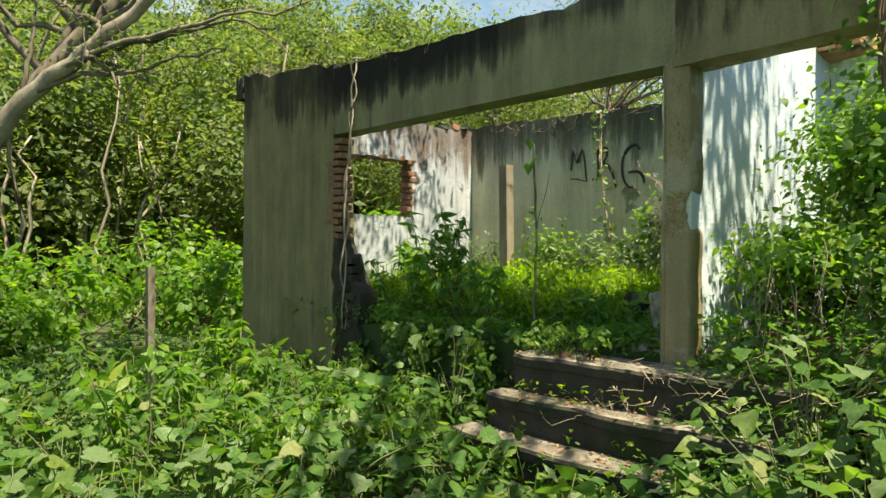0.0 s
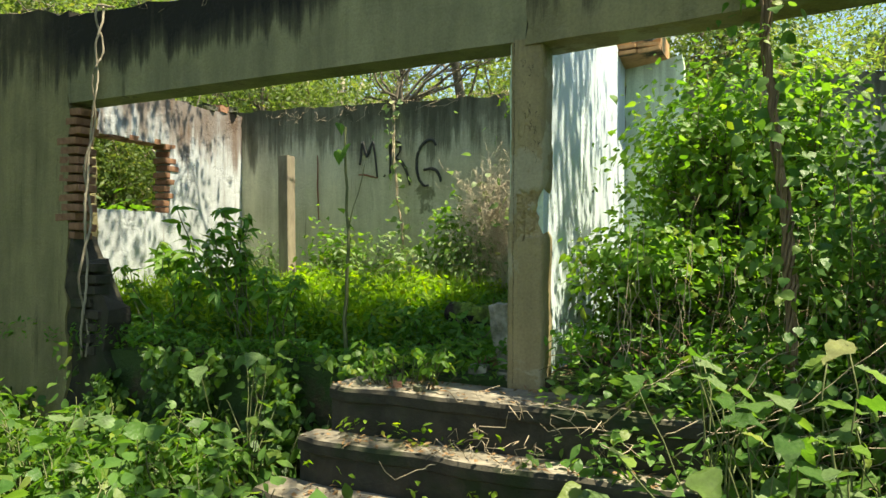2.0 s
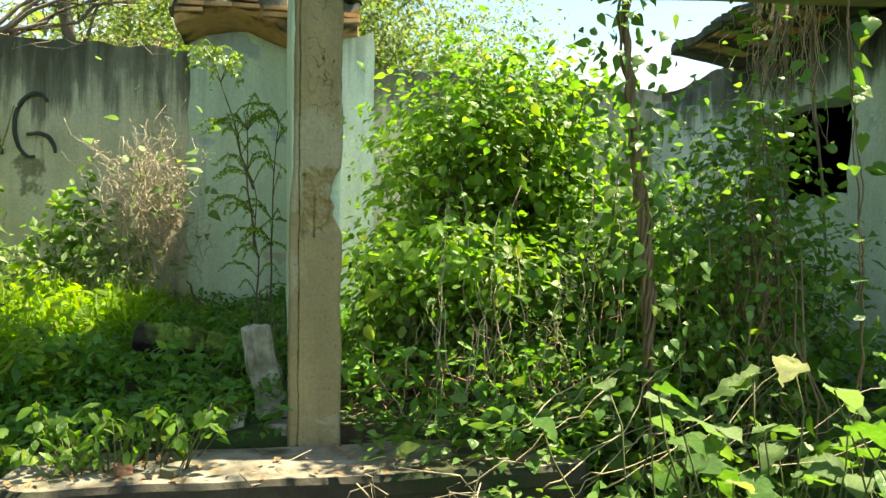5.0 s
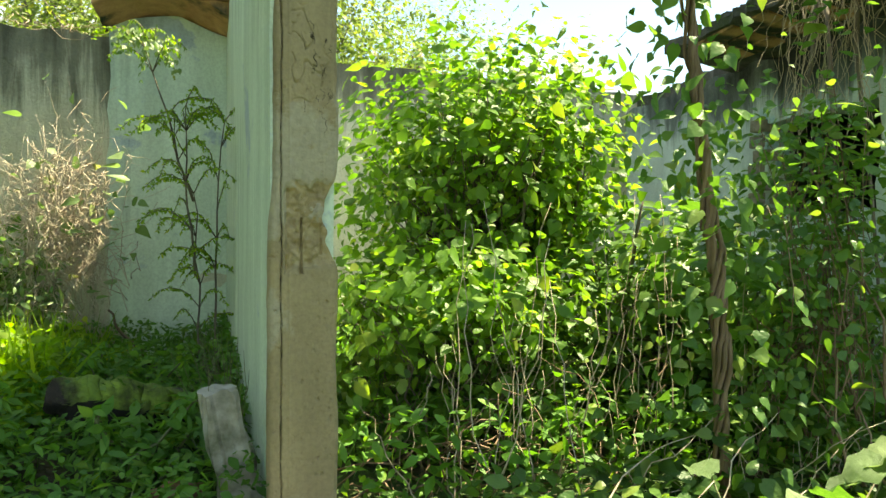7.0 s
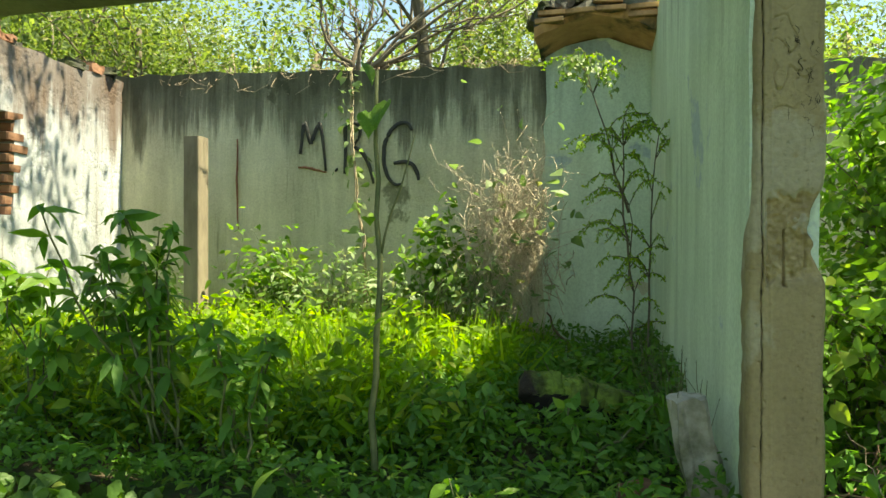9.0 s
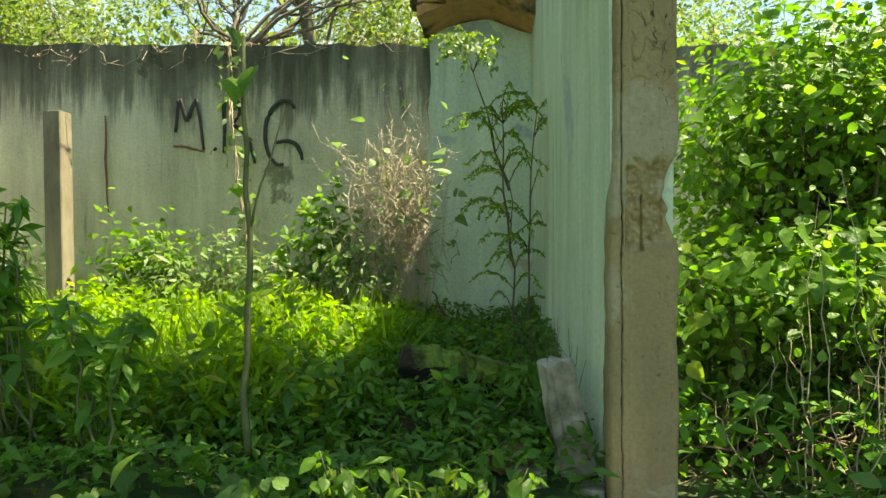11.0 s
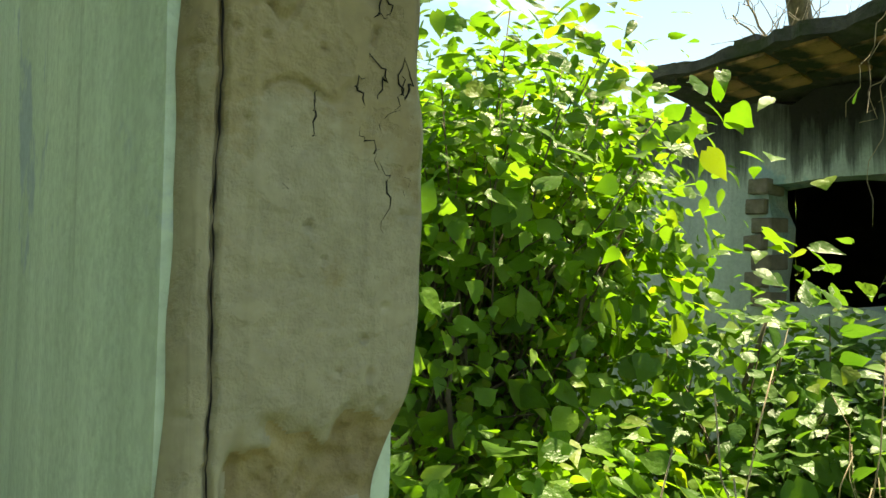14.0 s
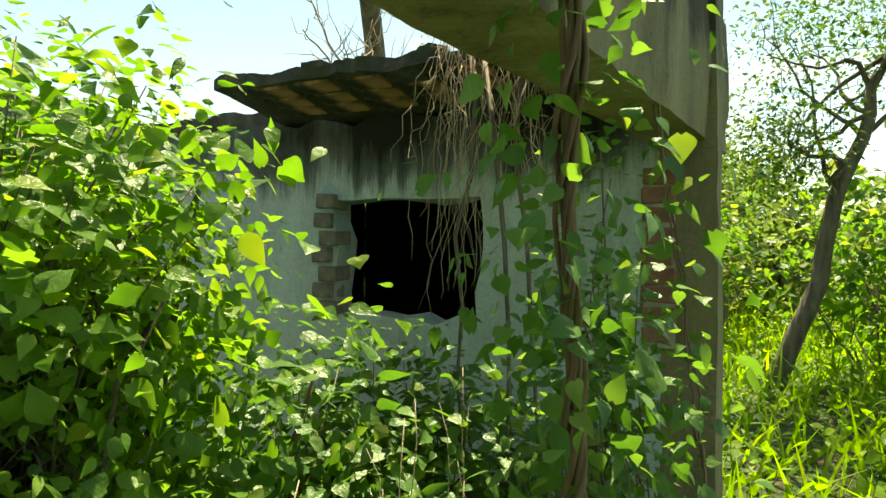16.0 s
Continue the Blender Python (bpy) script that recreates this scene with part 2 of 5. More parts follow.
L_TREE = leafy("tree_leaf", (0.04, 0.095, 0.016), (0.075, 0.155, 0.024), (0.14, 0.23, 0.04), 0.5)
# Far leaves are paler and bluer: distance haze is put into their colour.
L_FAR = leafy("hazed_far_foliage", (0.07, 0.125, 0.045), (0.15, 0.22, 0.08), (0.26, 0.33, 0.14), 0.58)
L_FERN = leafy("soft_weed_leaf", (0.06, 0.17, 0.03), (0.1, 0.26, 0.04), (0.17, 0.35, 0.06), 0.5, 0.5)
L_PALE = leafy("pale_vine_leaf", (0.11, 0.2, 0.065), (0.18, 0.28, 0.105), (0.28, 0.37, 0.18), 0.45, tint=(1.08, 1.22, 0.65))


# ---- mesh helpers ----
def mesh_object(name, verts, faces, mat, parent=None, smooth=False):
    me = bpy.data.meshes.new(name)
    me.from_pydata([tuple(v) for v in verts], [], [tuple(f) for f in faces])
    me.materials.append(mat)
    if smooth:
        me.polygons.foreach_set("use_smooth", [True] * len(me.polygons))
    me.update()
    ob = new(name, me)
    if parent:
        ob.parent = parent
    return ob


def tri_object(name, verts, tris, mat, parent=None, smooth=True):
    """A mesh from arrays of vertices (n, 3) and triangles (m, 3)."""
    me = bpy.data.meshes.new(name)
    n, k = len(verts), len(tris)
    me.vertices.add(n)
    me.vertices.foreach_set("co", np.ascontiguousarray(verts, dtype=np.float32).ravel())
    me.loops.add(3 * k)
    me.loops.foreach_set("vertex_index", np.ascontiguousarray(tris, dtype=np.int32).ravel())
    me.polygons.add(k)
    me.polygons.foreach_set("loop_start", np.arange(0, 3 * k, 3, dtype=np.int32))
    me.polygons.foreach_set("use_smooth", np.full(k, smooth))
    me.update(calc_edges=True)
    me.materials.append(mat)
    ob = new(name, me)
    if parent:
        ob.parent = parent
    return ob


def part(name, bm, mat, parent, label=""):
    me = bpy.data.meshes.new(name)
    bm.to_mesh(me)
    bm.free()
    me.materials.append(mat)
    ob = new(name, me)
    ob.parent = parent
    if label:
        ob["label"] = label
    return ob


def empty(name, loc=(0, 0, 0)):
    ob = new(name)
    ob.empty_display_size = 0.1
    ob.location = loc
    return ob


def n3(x, y, z):
    return noise.noise(Vector((x, y, z)))


def wall(name, axis, u0, u1, v0, v1, z0, top, mat, holes=(), step=0.13, rough=0.012, edge=0.03, parent=None, skew=None):
    """A wall that runs along x or y, from v0 to v1 thick, with an uneven head and ragged openings through it."""
    us = sorted(set([u0, u1] + [h for hole in holes for h in hole[:2]]))
    grid = []
    for a, b in zip(us, us[1:]):
        k = max(1, round((b - a) / step))
        grid += [a + (b - a) * i / k for i in range(k)]
    grid.append(us[-1])
    zmax = top(0.5 * (u0 + u1))
    zs = sorted(set([z0, zmax] + [h for hole in holes for h in hole[2:4]]))
    rows = []
    for a, b in zip(zs, zs[1:]):
        k = max(1, round((b - a) / step))
        rows += [a + (b - a) * i / k for i in range(k)]
    rows.append(zs[-1])
    nu, nz = len(grid), len(rows)

    def gone(i, j):
        if not (0 <= i < nu - 1 and 0 <= j < nz - 1):
            return True
        cu, cz = 0.5 * (grid[i] + grid[i + 1]), 0.5 * (rows[j] + rows[j + 1])
        return any(h[0] < cu < h[1] and h[2] < cz < h[3] for h in holes)

    verts, faces, index = [], [], {}
    seed = len(name) * 1.7

    def vert(i, j, side):
        if (i, j, side) in index:
            return index[i, j, side]
        u, z = grid[i], rows[j]
        zz = z0 + (z - z0) * (top(u) - z0) / (zmax - z0) if z > 2.95 or not holes else z
        if not holes:
            zz = z0 + (z - z0) * (top(u) - z0) / (zmax - z0)
        hole_side = any(gone(i + a, j + b) for a in (-1, 0) for b in (-1, 0)) and 0 < i < nu - 1 and 0 < j < nz - 1
        if hole_side or i in (0, nu - 1):
            u += edge * n3(u * 3 + seed, zz * 6, side * 0.3)
            zz += edge * n3(zz * 3, u * 6 + seed, 3 + side * 0.3) if hole_side else 0
        if j == nz - 1:
            zz += edge * (n3(u * 7, seed, side * 0.8) + 0.6 * n3(u * 19, seed, side * 0.8))
        v = (v0, v1)[side] + rough * n3(u * 1.7 + seed, zz * 1.7, side * 5) + 0.5 * rough * n3(u * 6, zz * 6, seed + side)
        if skew:
            v += skew(u)
        index[i, j, side] = len(verts)
        verts.append((u, v, zz) if axis == "x" else (v, u, zz))
        return index[i, j, side]

    for i in range(nu - 1):
        for j in range(nz - 1):
            if gone(i, j):
                continue
            a, b, c, d = (i, j), (i + 1, j), (i + 1, j + 1), (i, j + 1)
            faces.append([vert(*p, 0) for p in (a, b, c, d)])
            faces.append([vert(*p, 1) for p in (d, c, b, a)])
            for (p, q), nb in (((b, a), (i, j - 1)), ((c, b), (i + 1, j)), ((d, c), (i, j + 1)), ((a, d), (i - 1, j))):
                if gone(*nb):
                    faces.append([vert(*p, 0), vert(*q, 0), vert(*q, 1), vert(*p, 1)])
    if axis == "y":
        faces = [f[::-1] for f in faces]
    ob = mesh_object(name, verts, faces, mat, parent)
    return ob


def rock(name, size, mat, parent=None, cuts=2, jag=0.12, seed=0.0):
    """A broken, uneven block round its own centre."""
    bm = bmesh.new()
    bmesh.ops.create_cube(bm, size=1)
    bmesh.ops.subdivide_edges(bm, edges=bm.edges, cuts=cuts, use_grid_fill=True)
    for v in bm.verts:
        d = Vector((n3(v.co.x * 3 + seed, v.co.y * 3, v.co.z * 3), n3(v.co.x * 3, v.co.y * 3 + seed, 5), n3(v.co.z * 3, seed, v.co.x * 3)))
        v.co = Vector((v.co.x * size[0], v.co.y * size[1], v.co.z * size[2])) + d * jag * min(size) * 1.5
    me = bpy.data.meshes.new(name)
    bm.to_mesh(me)
    bm.free()
    me.materials.append(mat)
    ob = new(name, me)
    if parent:
        ob.parent = parent
    return ob


def tube(points, radii, sides=6):
    """Vertices and triangles of a bent, tapering round stem."""
    pts = np.array(points, float)
    n = len(pts)
    rad = np.interp(np.linspace(0, 1, n), np.linspace(0, 1, len(radii)), radii)
    d = np.gradient(pts, axis=0)
    d /= np.linalg.norm(d, axis=1, keepdims=True) + 1e-9
    ref = np.where(np.abs(d[:, 2:3]) > 0.9, [[1.0, 0, 0]], [[0, 0, 1.0]])
    s = np.cross(d, ref)
    s /= np.linalg.norm(s, axis=1, keepdims=True) + 1e-9
    w = np.cross(d, s)
    ang = np.arange(sides) * 2 * np.pi / sides
    ring = pts[:, None] + rad[:, None, None] * (np.cos(ang)[None, :, None] * s[:, None] + np.sin(ang)[None, :, None] * w[:, None])
    tris = []
    for i in range(n - 1):
        for k in range(sides):
            a, b = i * sides + k, i * sides + (k + 1) % sides
            tris += [(a, b, b + sides), (a, b + sides, a + sides)]
    for k in range(1, sides - 1):
        tris += [(0, k + 1, k), ((n - 1) * sides, (n - 1) * sides + k, (n - 1) * sides + k + 1)]
    return ring.reshape(-1, 3), np.array(tris)


def join(pieces):
    vs, ts, n = [], [], 0
    for v, t in pieces:
        vs.append(v)
        ts.append(t + n)
        n += len(v)
    return np.concatenate(vs), np.concatenate(ts)


def wander(start, end, n, amount, rng, sag=0.0):
    """A crooked line from start to end."""
    t = np.linspace(0, 1, n)[:, None]
    p = np.array(start, float) * (1 - t) + np.array(end, float) * t
    w = np.cumsum(rng.normal(0, 1, (n, 3)), axis=0)
    w -= w[0] + t * (w[-1] - w[0])
    p += w * amount / max(1, n**0.5)
    p[:, 2] -= sag * 4 * t[:, 0] * (1 - t[:, 0])
    return p


def leaf_shape(half, droop, fold):
    """A leaf blade from the half-widths along its midrib: a rounded outline, folded at the rib."""
    rows = [(y, w) for y, w in half]
    v, t = [], []
    for k, (y, w) in enumerate(rows):
        z = -droop * y * y
        v += [(-w, y - (0.1 if k == 0 else 0), z + fold * w), (0, y, z), (w, y - (0.1 if k == 0 else 0), z + fold * w)]
    for k in range(len(rows) - 1):
        a = 3 * k
        t += [(a, a + 1, a + 4), (a, a + 4, a + 3), (a + 1, a + 2, a + 5), (a + 1, a + 5, a + 4)]
    n = len(v)
    v.append((0, 1, -droop))
    t += [(n - 3, n - 2, n), (n - 2, n - 1, n)]
    return np.array(v), np.array(t)


HEART_V, HEART_T = leaf_shape([(-0.05, 0.12), (-0.03, 0.26), (0.06, 0.36), (0.18, 0.41), (0.34, 0.39), (0.5, 0.31), (0.68, 0.19), (0.86, 0.07)], 0.22, 0.16)
LANCE_V, LANCE_T = leaf_shape([(0.02, 0.01), (0.2, 0.11), (0.42, 0.15), (0.7, 0.1)], 0.25, 0.25)
OVAL_V = np.array([(0, 0, 0), (-0.26, 0.4, 0.06), (0.26, 0.4, 0.06), (0, 1, -0.06)])
OVAL_T = np.array([(0, 3, 1), (0, 2, 3)])
BLADE_V = np.array([(-0.02, 0, 0), (0.02, 0, 0), (-0.014, 0.55, 0.06), (0.014, 0.55, 0.06), (0, 1, 0.3)])
BLADE_T = np.array([(0, 1, 3), (0, 3, 2), (2, 3, 4)])


def leaves(pos, size, rng, shape=(HEART_V, HEART_T), up=0.7, out=None, droop=0.3, spread=1.0):
    """Many leaves at pos: each faces mostly up (and outwards by the vectors out), turned at random, tip drooping."""
    k = len(pos)
    nrm = rng.normal(0, 0.45 * spread, (k, 3)) + np.array([0, 0, up])
    if out is not None:
        nrm += out
    nrm /= np.linalg.norm(nrm, axis=1, keepdims=True) + 1e-9
    fwd = rng.normal(0, 1, (k, 3))
    if out is not None:
        fwd += out * 1.5
    fwd[:, 2] -= droop
    fwd -= nrm * (fwd * nrm).sum(1, keepdims=True)
    fwd /= np.linalg.norm(fwd, axis=1, keepdims=True) + 1e-9
    side = np.cross(fwd, nrm)
    tv, tt = shape
    sz = np.broadcast_to(np.asarray(size, float), (k,)).reshape(k, 1, 1)
    wob = 1 + rng.normal(0, 0.22, (k, 1, 3)) + rng.normal(0, 0.02, (k, len(tv), 3))
    loc = tv[None] * wob
    v = pos[:, None] + sz * (loc[..., 0:1] * side[:, None] + loc[..., 1:2] * fwd[:, None] + loc[..., 2:3] * nrm[:, None])
    t = tt[None] + (np.arange(k) * len(tv))[:, None, None]
    return v.reshape(-1, 3), t.reshape(-1, 3)


def blades(pos, length, rng, lean=0.35):
    k = len(pos)
    fwd = rng.normal(0, lean, (k, 3))
    fwd[:, 2] = 1
    fwd /= np.linalg.norm(fwd, axis=1, keepdims=True)
    side = np.cross(fwd, rng.normal(0, 1, (k, 3)))
    side /= np.linalg.norm(side, axis=1, keepdims=True) + 1e-9
    nrm = np.cross(side, fwd)
    sz = np.broadcast_to(np.asarray(length, float), (k,)).reshape(k, 1, 1)
    v = pos[:, None] + sz * (BLADE_V[None, :, 0:1] * side[:, None] * 1.3 + BLADE_V[None, :, 1:2] * fwd[:, None] + BLADE_V[None, :, 2:3] * nrm[:, None])
    t = BLADE_T[None] + (np.arange(k) * len(BLADE_V))[:, None, None]
    return v.reshape(-1, 3), t.reshape(-1, 3)


def clumped(rng, centre, radii, clumps, per, spread, shell=0.55):
    """Leaf places in clumps that lie towards the skin of an ellipsoid, with their outward directions."""
    d = rng.normal(0, 1, (clumps, 3))
    d /= np.linalg.norm(d, axis=1, keepdims=True)
    r = shell + (1 - shell) * rng.random((clumps, 1))
    c = np.array(centre) + d * r * np.array(radii)
    p = np.repeat(c, per, 0) + rng.normal(0, spread, (clumps * per, 3))
    return p, np.repeat(d, per, 0), c


# ---- ground ----
def hill(x, y):
    """The height of the earth outside."""
    z = 0.05 + 0.06 * n3(x * 0.6, y * 0.6, 0) + 0.1 * n3(x * 0.13, y * 0.13, 4)
    far = math.hypot(x, y)
    z += 0.0 if far < 60 else (far - 60) * 0.012
    turn = math.degrees(math.atan2(y, x)) % 360
    rise = max(0.0, min(1.0, (turn - 112) / 24)) * max(0.0, min(1.0, (245 - turn) / 20))
    z += rise * 0.5 * min(40.0, max(0.0, far - 13.5))
    if x > 3.8:
        z += 0.55 * min(1, (x - 3.8) / 4)
    return z


def ground_sheet():
    rs = [0.0] + [0.35 * 1.115**i for i in range(75)]
    sides = 72
    verts, faces = [(0, -2, hill(0, -2))], []
    for r in rs[1:]:
        for k in range(sides):
            a = 2 * math.pi * k / sides
            x, y = r * math.cos(a), -2 + r * math.sin(a)
            verts.append((x, y, hill(x, y)))
    for k in range(sides):
        faces.append((0, 1 + k, 1 + (k + 1) % sides))
    for i in range(len(rs) - 2):
        for k in range(sides):
            a, b = 1 + i * sides + k, 1 + i * sides + (k + 1) % sides
            faces.append((a, a + sides, b + sides, b))
    ob = mesh_object("ground", verts, faces, M_SOIL, smooth=True)
    tagged(ob, "dark soil with leaf litter and moss under low plants", "ground", kind="structure")


ground_sheet()

# ---- the ruin ----
FLOOR = 0.77


def floor_slab():
    bm = bmesh.new()
    n, m = 46, 20
    x0, x1, y0, y1 = -5.3, 3.4, 0.07, 3.5
    grid = [[bm.verts.new((x0 + (x1 - x0) * i / n, y0 + (y1 - y0) * j / m, FLOOR + 0.05 * n3(i * 0.3, j * 0.3, 1) + (0.14 * min(1, max(0, j - 2) / 5) if i < 27 else 0.05))) for j in range(m + 1)] for i in range(n + 1)]
    for i in range(n):
        for j in range(m):
            bm.faces.new((grid[i][j], grid[i + 1][j], grid[i + 1][j + 1], grid[i][j + 1]))
    low = [bm.verts.new((grid[i][0].co.x, 0.07, -0.1)) for i in range(n + 1)]
    for i in range(n):
        bm.faces.new((low[i], low[i + 1], grid[i + 1][0], grid[i][0]))
    me = bpy.data.meshes.new("floor")
    bm.to_mesh(me)
    bm.free()
    me.materials.append(M_SOIL)
    return tagged(new("floor", me), "raised floor buried under soil and leaf litter", "floor", kind="structure")


floor_slab()


def walls():
    t = tagged
    t(wall("wall_left", "y", 0.02, 3.43, -5.45, -5.21, 0.3, lambda u: 3.15 + 0.3 * min(1, u / 1.6) + 0.08 * n3(u * 2, 1, 1), M_WHITE, [(0.85, 2.18, 2.06, 2.88)]), "sunlit whitewashed side wall with an empty window opening", "wall", kind="structure")
    t(wall("wall_back", "x", -5.45, 3.5, 3.43, 3.68, 0.3, lambda u: 3.52 - 0.035 * (u + 5.2) + 0.02 * n3(u * 2, 0, 0), M_BACK), "grey mould-streaked rear wall with sprayed letters", "wall", kind="structure")
    part_wall = t(wall("wall_partition", "y", 0.036, 3.43, -0.008, 0.2, 0.3, lambda u: 3.62 + 0.05 * n3(u * 3, 2, 2), M_MINT, rough=0.004, skew=lambda u: -0.06 * u), "pale mint painted partition wall", "wall", kind="structure")
    part_wall.data.materials.append(M_PALE)
    for p in part_wall.data.polygons:
        if p.normal.x > 0.5:
            p.material_index = 1
    t(wall("wall_east", "y", -0.12, 3.43, 3.32, 3.5, 0.3, lambda u: 3.05, M_BLUE, [(0.77, 1.63, 1.97, 2.61)], edge=0.06), "pale blue painted wall black with mould at its head", "wall", kind="structure")


walls()


def facade():
    t = tagged
    pier_top = lambda u: 3.9 - 0.12 * (u + 6.15) + 0.05 * n3(u * 3, 5, 5)
    t(wall("wall_front_pier", "x", -6.15, -4.05, 0.0, 0.28, -0.1, pier_top, M_FACADE, edge=0.05), "olive grey rendered front wall with a ragged brick edge", "wall", kind="structure")
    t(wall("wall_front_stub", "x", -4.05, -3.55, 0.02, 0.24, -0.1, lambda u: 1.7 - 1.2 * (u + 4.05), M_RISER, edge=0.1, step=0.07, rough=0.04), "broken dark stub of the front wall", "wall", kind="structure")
    beam_top = lambda u: 3.6 - 0.03 * (u + 4.05) + 0.03 * n3(u * 4, 8, 8)
    t(wall("beam_left", "x", -4.05, 0.1, 0.003, 0.25, 2.86, beam_top, M_BEAM, edge=0.03, step=0.16), "rendered lintel beam with black mould along its head", "beam", kind="structure")
    t(wall("beam_right", "x", 0.1, 3.9, 0.003, 0.27, 2.83, lambda u: 3.5 + 0.03 * n3(u * 4, 9, 8), M_FACADE, edge=0.05, step=0.12, rough=0.03, skew=lambda u: -0.1 * (u - 0.1)), "rendered lintel beam with a crumbling underside", "beam", kind="structure")
    beam = bpy.data.objects["beam_right"]
    beam.data.materials.append(M_PILLAR)
    for p in beam.data.polygons:
        if p.normal.z < -0.5:
            p.material_index = 1


facade()


def middle_pillar():
    """A square rendered post with a seam along one edge, cracks in the skin, and a broken hollow at breast height."""
    bm = bmesh.new()
    n, cols, z0, z1 = 760, 84, 0.6, 2.87
    rings = []
    for j in range(n + 1):
        z = z0 + (z1 - z0) * j / n
        xl = -0.006 * (1 - (z - z0) / (z1 - z0)) + 0.002 * n3(z * 4, 0, 0) + 0.0025 * n3(z * 15, 0, 0) - 0.016 / (1 + math.exp((z - 1.88) / 0.035))
        xr = 0.205 + 0.008 * n3(z * 4, 7, 0) + 0.004 * n3(z * 17, 3, 0)
        bite = math.exp(-(((z - 1.83) / 0.12) ** 4))
        xr -= bite * (0.04 + 0.014 * n3(z * 22, 5, 5))
        seam = 0.024 + 0.005 * n3(z * 6, 3, 1) + 0.003 * n3(z * 28, 8, 1) + 0.0016 * n3(z * 90, 8, 3)
        seam_w = 0.003 + 0.002 * n3(z * 11, 4, 2) + 0.0015 * n3(z * 60, 4, 7)
        row = [bm.verts.new((xl + 0.004, 0.19, z)), bm.verts.new((xl, 0.03, z))]
        for k in range(cols + 1):
            f = k / cols
            x = xl + 0.01 + (xr - xl - 0.022) * f
            y = 0.004 * max(0.0, 1 - k / 4) + 0.0012 * n3(x * 12, z * 12, 6) + 0.0005 * n3(x * 60, z * 60, 2)
            y += 0.011 * max(0.0, 1 - abs(x - seam) / max(0.001, seam_w)) ** 0.5
            y += 0.003 * (x < seam) - 0.0022 * math.exp(-(((x - 0.05 - 0.002 * n3(z * 5, 1, 4)) / 0.004) ** 2))
            cx, cz = x + 0.006 * n3(x * 30, z * 30, 11), z + 0.01 * n3(x * 25, z * 25, 14)
            mask = max(0.0, min(1.0, (n3(cx * 7 + 3, cz * 4, 20) + 0.08) * 5)) * (0.055 < x) * max(0.0, min(1.0, (z - 2.02) * 8))
            y += 0.006 * mask * max(0.0, 1 - abs(n3(cx * 16, cz * 9, 30)) / 0.035)
            flake = n3(cx * 11 + 5, cz * 5, 40)
            y += 0.0016 * (flake > 0.24) * (z > 2.0)
            pit = n3(x * 75, z * 75, 50)
            y += 0.004 * max(0.0, pit - 0.42) / 0.2 * (n3(x * 9, z * 9, 52) > 0)
            edge = min(1.0, max(0.0, (x - 0.034 - 0.012 * n3(z * 16, 9, 1)) / 0.006))
            h = z - 1.82 + 0.035 * n3(x * 16, 4, 4) + 0.02 * n3(x * 40, z * 20, 4)
            inside = edge / (1 + math.exp(min(40.0, (abs(h) - 0.135) / 0.006)))
            y += inside * (0.017 + 0.018 * n3(x * 24, z * 17, 8) + 0.009 * n3(x * 60, z * 60, 9) - 0.008 * (h > 0.04) * max(0.0, n3(x * 9, z * 9, 3) + 0.4))
            for sx, za, zb, sw in ((0.088, 1.66, 1.84, 0.0036), (0.15, 1.72, 1.85, 0.0034)):
                if za < z < zb:
                    wide = sw * (1.0 + 0.8 * max(0.0, 1 - (z - za) / 0.05))
                    y += 0.03 * (abs(x - sx - 0.003 * n3(z * 12, sx, 2)) < wide)
            row.append(bm.verts.new((x, min(y, 0.031), z)))
        row += [bm.verts.new((xr, 0.014, z)), bm.verts.new((xr + 0.002, 0.19, z))]
        rings.append(row)
    for a, b in zip(rings, rings[1:]):
        for k in range(len(a)):
            q = (k + 1) % len(a)
            bm.faces.new((a[k], a[q], b[q], b[k]))
    bm.faces.new(rings[-1])
    bm.faces.new(rings[0][::-1])
    me = bpy.data.meshes.new("pillar")
    bm.to_mesh(me)
    bm.free()
    me.materials.append(M_PILLAR)
    me.materials.append(M_CAVITY)
    for p in me.polygons:
        if p.center.y > 0.0085 and 0.04 < p.center.x < 0.19 and 1.62 < p.center.z < 2.02:
            p.material_index = 1
    me.polygons.foreach_set("use_smooth", [True] * len(me.polygons))
    pillar = new("pillar", me)
    rng = np.random.default_rng(78)
    for k in range(30):
        right = k % 3 > 0
        a = np.array((rng.uniform(0.12, 0.19) if right else rng.uniform(0.07, 0.12), 0.0, rng.uniform(2.15, 2.8)))
        e = a + np.array((rng.uniform(-0.022, 0.022), 0, rng.uniform(-0.075, -0.02)))
        v, t = tube(wander(a, e, 14, 0.014, rng) * (1, 0, 1) + (0, 0.0006, 0), (0.0003, rng.uniform(0.0009, 0.0018), 0.0003), 4)
        tri_object("crack", v, t, M_NEARBLACK, pillar)
    line = wander((0.024, 0.0, 0.7), (0.024, 0.0, 2.86), 300, 0.0, rng)
    line[:, 0] = [0.024 + 0.005 * n3(z * 6, 3, 1) + 0.003 * n3(z * 28, 8, 1) + 0.0016 * n3(z * 90, 8, 3) for z in line[:, 2]]
    line[:, 1] = [0.0062 + 0.003 * n3(z * 9, 2, 6) for z in line[:, 2]]
    v, t = tube(line, tuple(0.0002 + 0.0014 * rng.random() ** 2.5 for _ in range(120)), 5)
    tri_object("seam", v, t, M_NEARBLACK, pillar)["label"] = "dark open seam along the pillar's edge"
    tagged(pillar, "tan concrete pillar, cracked, with a chipped hollow", "pillar", kind="structure")


middle_pillar()


